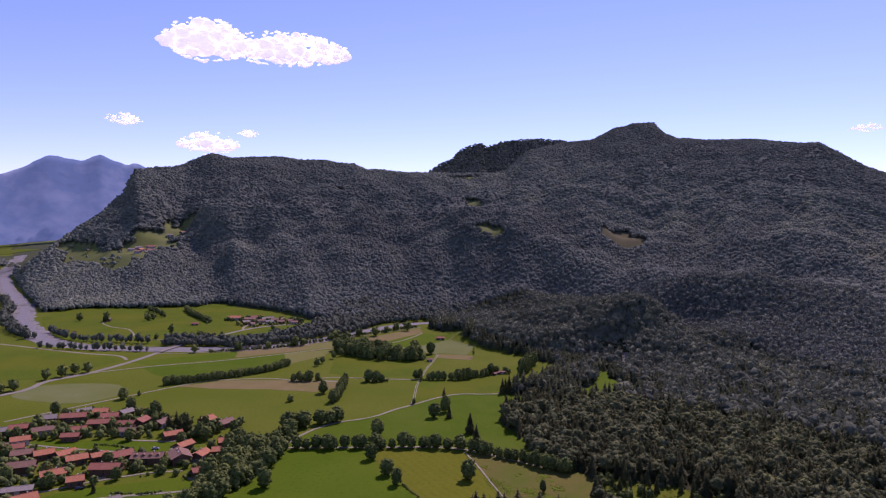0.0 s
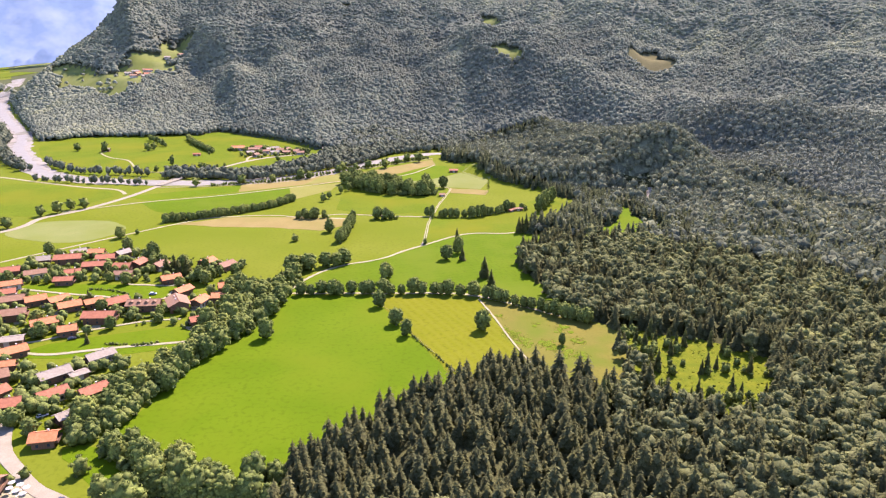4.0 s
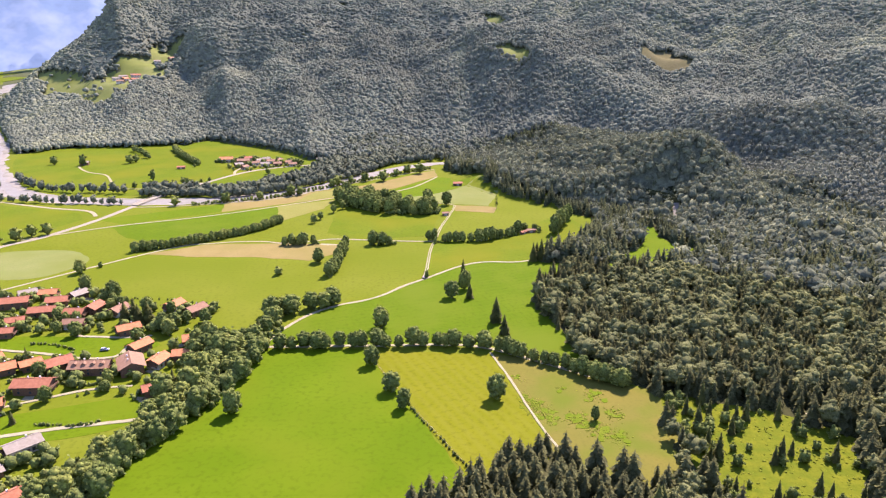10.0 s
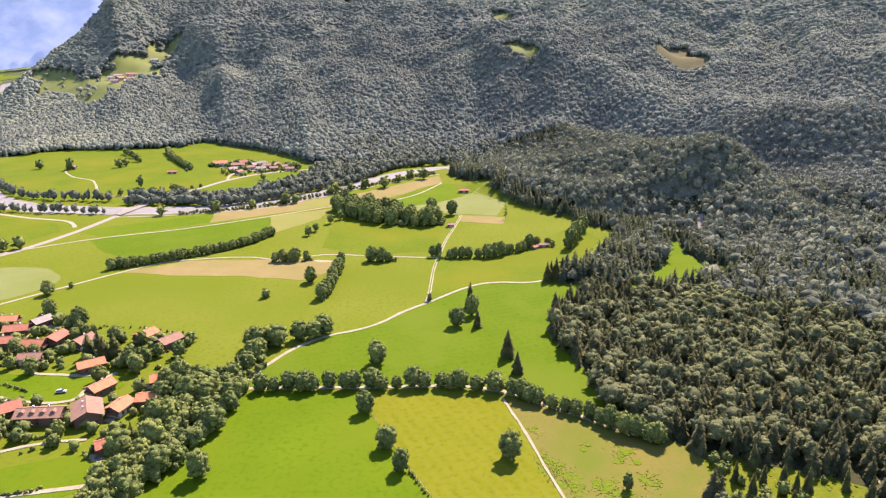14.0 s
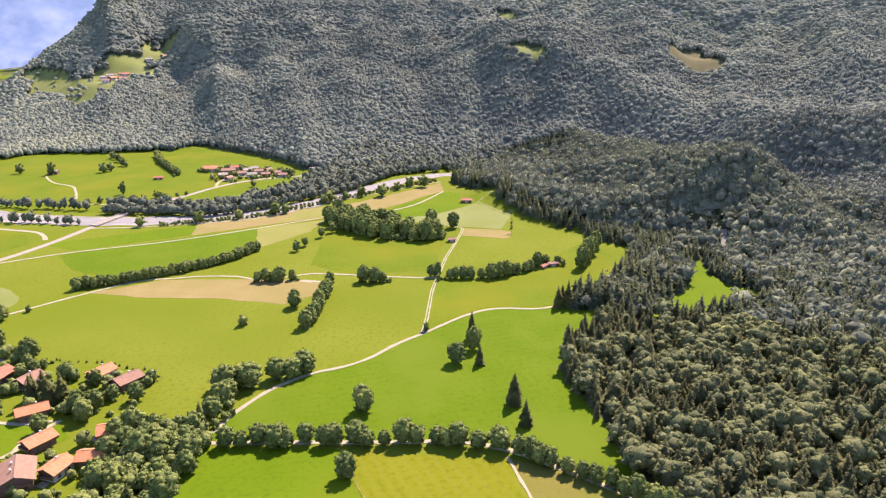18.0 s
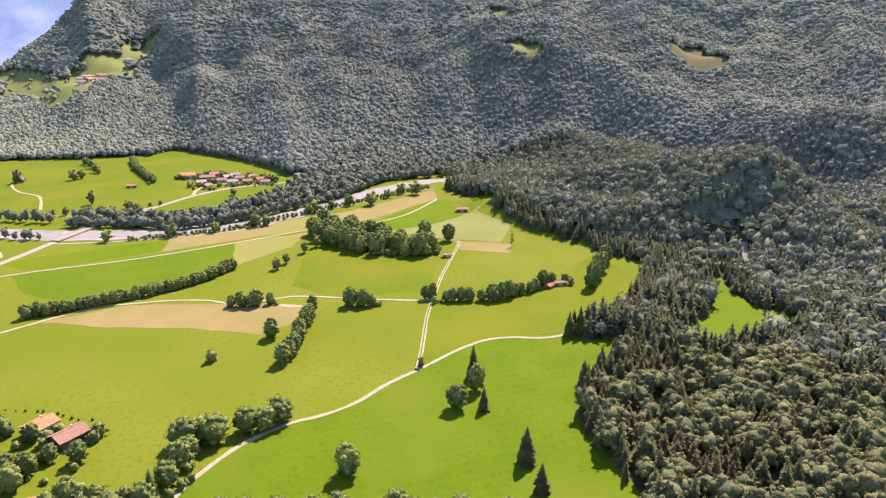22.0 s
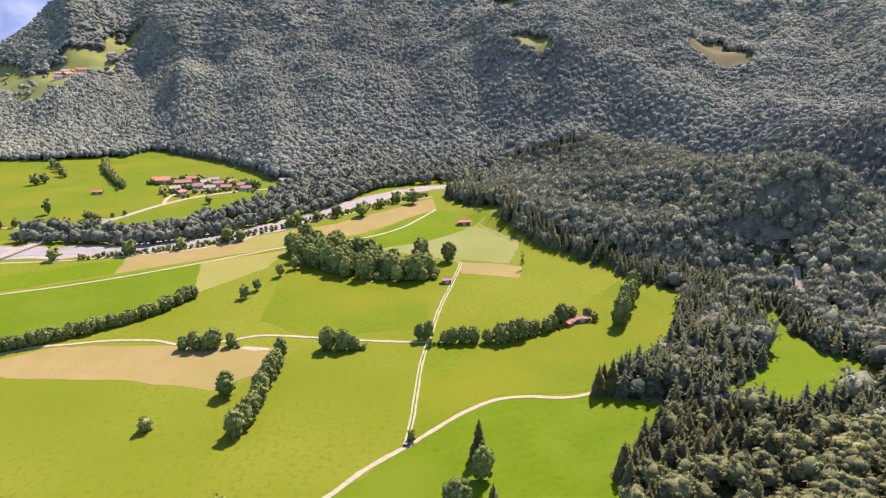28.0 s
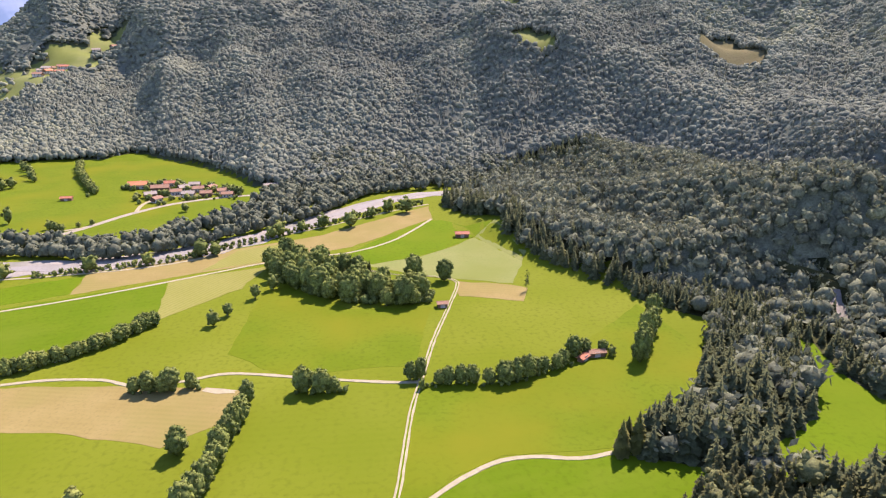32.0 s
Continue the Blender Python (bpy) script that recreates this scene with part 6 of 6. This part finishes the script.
def car(x, y, turn, colour, van=False):
    ob = new("car", None)
    ob.matrix_basis = pose(x, y, lie(x, y) + 0.2, 0, 0, turn)
    l, h = (5.2, 2.1) if van else (4.4, 1.45)
    bm = bmesh.new()
    box(bm, 0, 0, 0.62, l, 1.8, 0.62, bevel=0.14)
    part("body", bm, CAR_PAINT[colour], ob)
    bm = bmesh.new()
    x0, x1, t0, t1 = (-l * 0.48, l * 0.36, -l * 0.46, l * 0.22) if van else (-l * 0.46, l * 0.28, -l * 0.34, l * 0.06)
    v = [bm.verts.new(p) for p in ((x0, -0.82, 0.92), (x1, -0.82, 0.92), (x1, 0.82, 0.92), (x0, 0.82, 0.92), (t0, -0.66, h), (t1, -0.66, h), (t1, 0.66, h), (t0, 0.66, h))]
    for f in ((0, 1, 5, 4), (1, 2, 6, 5), (2, 3, 7, 6), (3, 0, 4, 7), (4, 5, 6, 7)):
        bm.faces.new([v[i] for i in f])
    bmesh.ops.recalc_face_normals(bm, faces=bm.faces)
    part("windows", bm, M_PANE, ob, "dark tinted windows")
    bm = bmesh.new()
    box(bm, (t0 + t1) / 2, 0, h + 0.02, t1 - t0 + 0.1, 1.36, 0.08, bevel=0.03)
    part("roof", bm, CAR_PAINT[colour], ob)
    for sx in (-0.31, 0.31):
        for sy in (-0.82, 0.82):
            bm = bmesh.new()
            bar(bm, (sx * l, sy - 0.1, 0.32), (sx * l, sy + 0.1, 0.32), 0.32, 12)
            part("wheel", bm, M_TYRE, ob)
    tagged(ob, "parked %s %s in the village" % (CAR_WORDS[colour], "van" if van else "car"), "car", "parked cars")


for x, y, turn, c, van in ((-93, 173.5, 80, 1, False), (-93, 166, 15, 0, False), (-87, 171, 85, 2, False), (-84, 168, 85, 4, False), (-82, 172.5, 80, 0, False), (-79, 167, 85, 2, False), (-83, 159, 10, 1, False), (-72, 161, 20, 0, True), (-68, 163.5, 12, 0, True), (-63, 163, 80, 2, False),
                          (-60, 164, 82, 1, False), (-57, 162, 80, 3, False), (-164, 235, 5, 0, True), (-124, 174.5, 150, 2, False), (-160, 229, 40, 1, False), (-130, 330, 30, 0, False), (-170, 370, 10, 1, False), (-186, 305, 30, 2, False)):
    car(x, y, turn, c, van)


def board_stack(x, y, turn, l, h, w=1.3, covered=True):
    h *= 0.75
    ob = new("board_stack", None)
    ob.matrix_basis = pose(x, y, lie(x, y) + 0.05, 0, 0, turn)
    n = max(3, int(h / 0.32))
    bm = bmesh.new()
    for s in (-0.35, 0, 0.35):
        box(bm, s * l, 0, 0.1, 0.2, w, 0.2)
    part("bearer", bm, M_TIMBER, ob)
    for i in range(n):
        bm = bmesh.new()
        box(bm, 0.04 * (-1) ** i, 0.02 * (-1) ** i, 0.2 + (i + 0.5) * h / n, l, w, h / n * 0.82)
        part("board_layer", bm, M_BOARDS, ob)
    if covered:
        bm = bmesh.new()
        box(bm, 0, 0, h + 0.27, l + 0.4, w + 0.3, 0.1, bevel=0.03)
        part("cover", bm, M_TARP, ob, "dark weathered cover sheet")
    tagged(ob, "long stack of sawn boards under a dark cover" if covered else "open stack of pale sawn boards on grass", "board stack", "timber yard stacks")


for x, y, turn, l, h, cov in ((-117, 166.5, -28, 11, 1.8, True), (-119, 160, -30, 9, 1.6, True), (-130, 166, -22, 5, 1.3, False), (-128, 162.5, -15, 6, 1.3, True), (-129, 157, -15, 5, 1.4, False), (-123, 156, -15, 6, 1.4, False), (-105, 155.5, -45, 4, 1.2, False), (-103, 155, -45, 4, 1.1, True),
                              (-102, 158.5, -45, 2.5, 1.2, True), (-91, 157.5, -55, 7, 1.4, True), (-88.5, 158.5, -55, 7, 1.4, False), (-92, 164, 0, 4, 1.0, False), (-83, 150, -30, 5, 1.2, False), (-113, 150, -30, 7, 1.4, True), (-122, 149, -20, 6, 1.2, False), (-75, 157, 10, 4, 1.2, False)):
    board_stack(x, y, turn, l, h, covered=cov)


def parasol(x, y):
    ob = new("parasol", None)
    ob.matrix_basis = pose(x, y, lie(x, y) + 0.15, 0, 0, 20)
    bm = bmesh.new()
    bmesh.ops.create_cone(bm, cap_ends=True, segments=8, radius1=1.2, radius2=0.06, depth=0.55, matrix=Matrix.Translation((0, 0, 2.55)))
    part("canopy", bm, M_CLOTH, ob, "white canvas canopy")
    bm = bmesh.new()
    bar(bm, (0, 0, 0), (0, 0, 2.9), 0.03)
    part("pole", bm, M_GREYWOOD, ob)
    bm = bmesh.new()
    bar(bm, (0, 0, 0), (0, 0, 0.12), 0.35, 10)
    part("base", bm, M_CONCRETE, ob)
    tagged(ob, "white parasol on the tavern forecourt", "parasol", "tavern parasols")


field("forecourt", ((-149, 183), (-141, 185), (-134, 178), (-140, 172), (-150, 172)), 0.12, M_GRAVEL, "pale gravel forecourt beside the village street", False, "yard")
for x, y in ((-144, 179), (-141, 177.5), (-138.5, 179.5), (-141.5, 181), (-145, 182), (-138, 176)):
    parasol(x, y)


def fence(pts, gap=2.6, h=1.1):
    c = smooth_line(pts, gap)
    ob = new("fence", None)
    me = None
    for x, y in c:
        bm = bmesh.new() if me is None else None
        if bm is not None:
            bar(bm, (0, 0, -0.2), (0, 0, h), 0.09, 6, 0.07)
            me = mesh_of("post", bm, M_TIMBER)
        piece("post", me, ob, m=pose(x, y, lie(x, y), tree_rng.uniform(-5, 5), tree_rng.uniform(-5, 5), 0))
    for z in (0.45, 0.9):
        bm = bmesh.new()
        for p, q in zip(c[:-1], c[1:]):
            bar(bm, (*p, lie(*p) + z), (*q, lie(*q) + z), 0.02, 4)
        part("wire", bm, M_GREYWOOD, ob)
    tagged(ob, "old wire fence on wooden posts between meadows", "fence", "field fences")


fence(((-30, 351), (-20, 330), (-12, 312), (0, 288), (12, 264)))
row(((-12, 310), (0, 287), (11, 266)), 2.2, 1.3, "bush", 1.2, 0.3, "small shrub along the field fence", "fence shrubs", 0.4)


def trailer(x, y, turn):
    """Farm trailer parked where the lane meets the track."""
    ob = new("farm_trailer", None)
    ob.matrix_basis = pose(x, y, lie(x, y) + 0.2, 0, 0, turn)
    bm = bmesh.new()
    box(bm, 0, 0, 0.85, 3.6, 1.8, 0.12)
    part("bed", bm, M_GREYWOOD, ob)
    for s in (-1, 1):
        bm = bmesh.new()
        box(bm, 0, s * 0.88, 1.2, 3.6, 0.06, 0.6)
        part("side_board", bm, M_TIMBER, ob)
        for q in (-1.1, 1.1):
            bm = bmesh.new()
            bar(bm, (q, s * 0.8 - 0.09, 0.38), (q, s * 0.8 + 0.09, 0.38), 0.38, 12)
            part("wheel", bm, M_TYRE, ob)
    tagged(ob, "grey wooden farm trailer parked on the lane", "trailer")


trailer(-9.4, 477.5, 80)
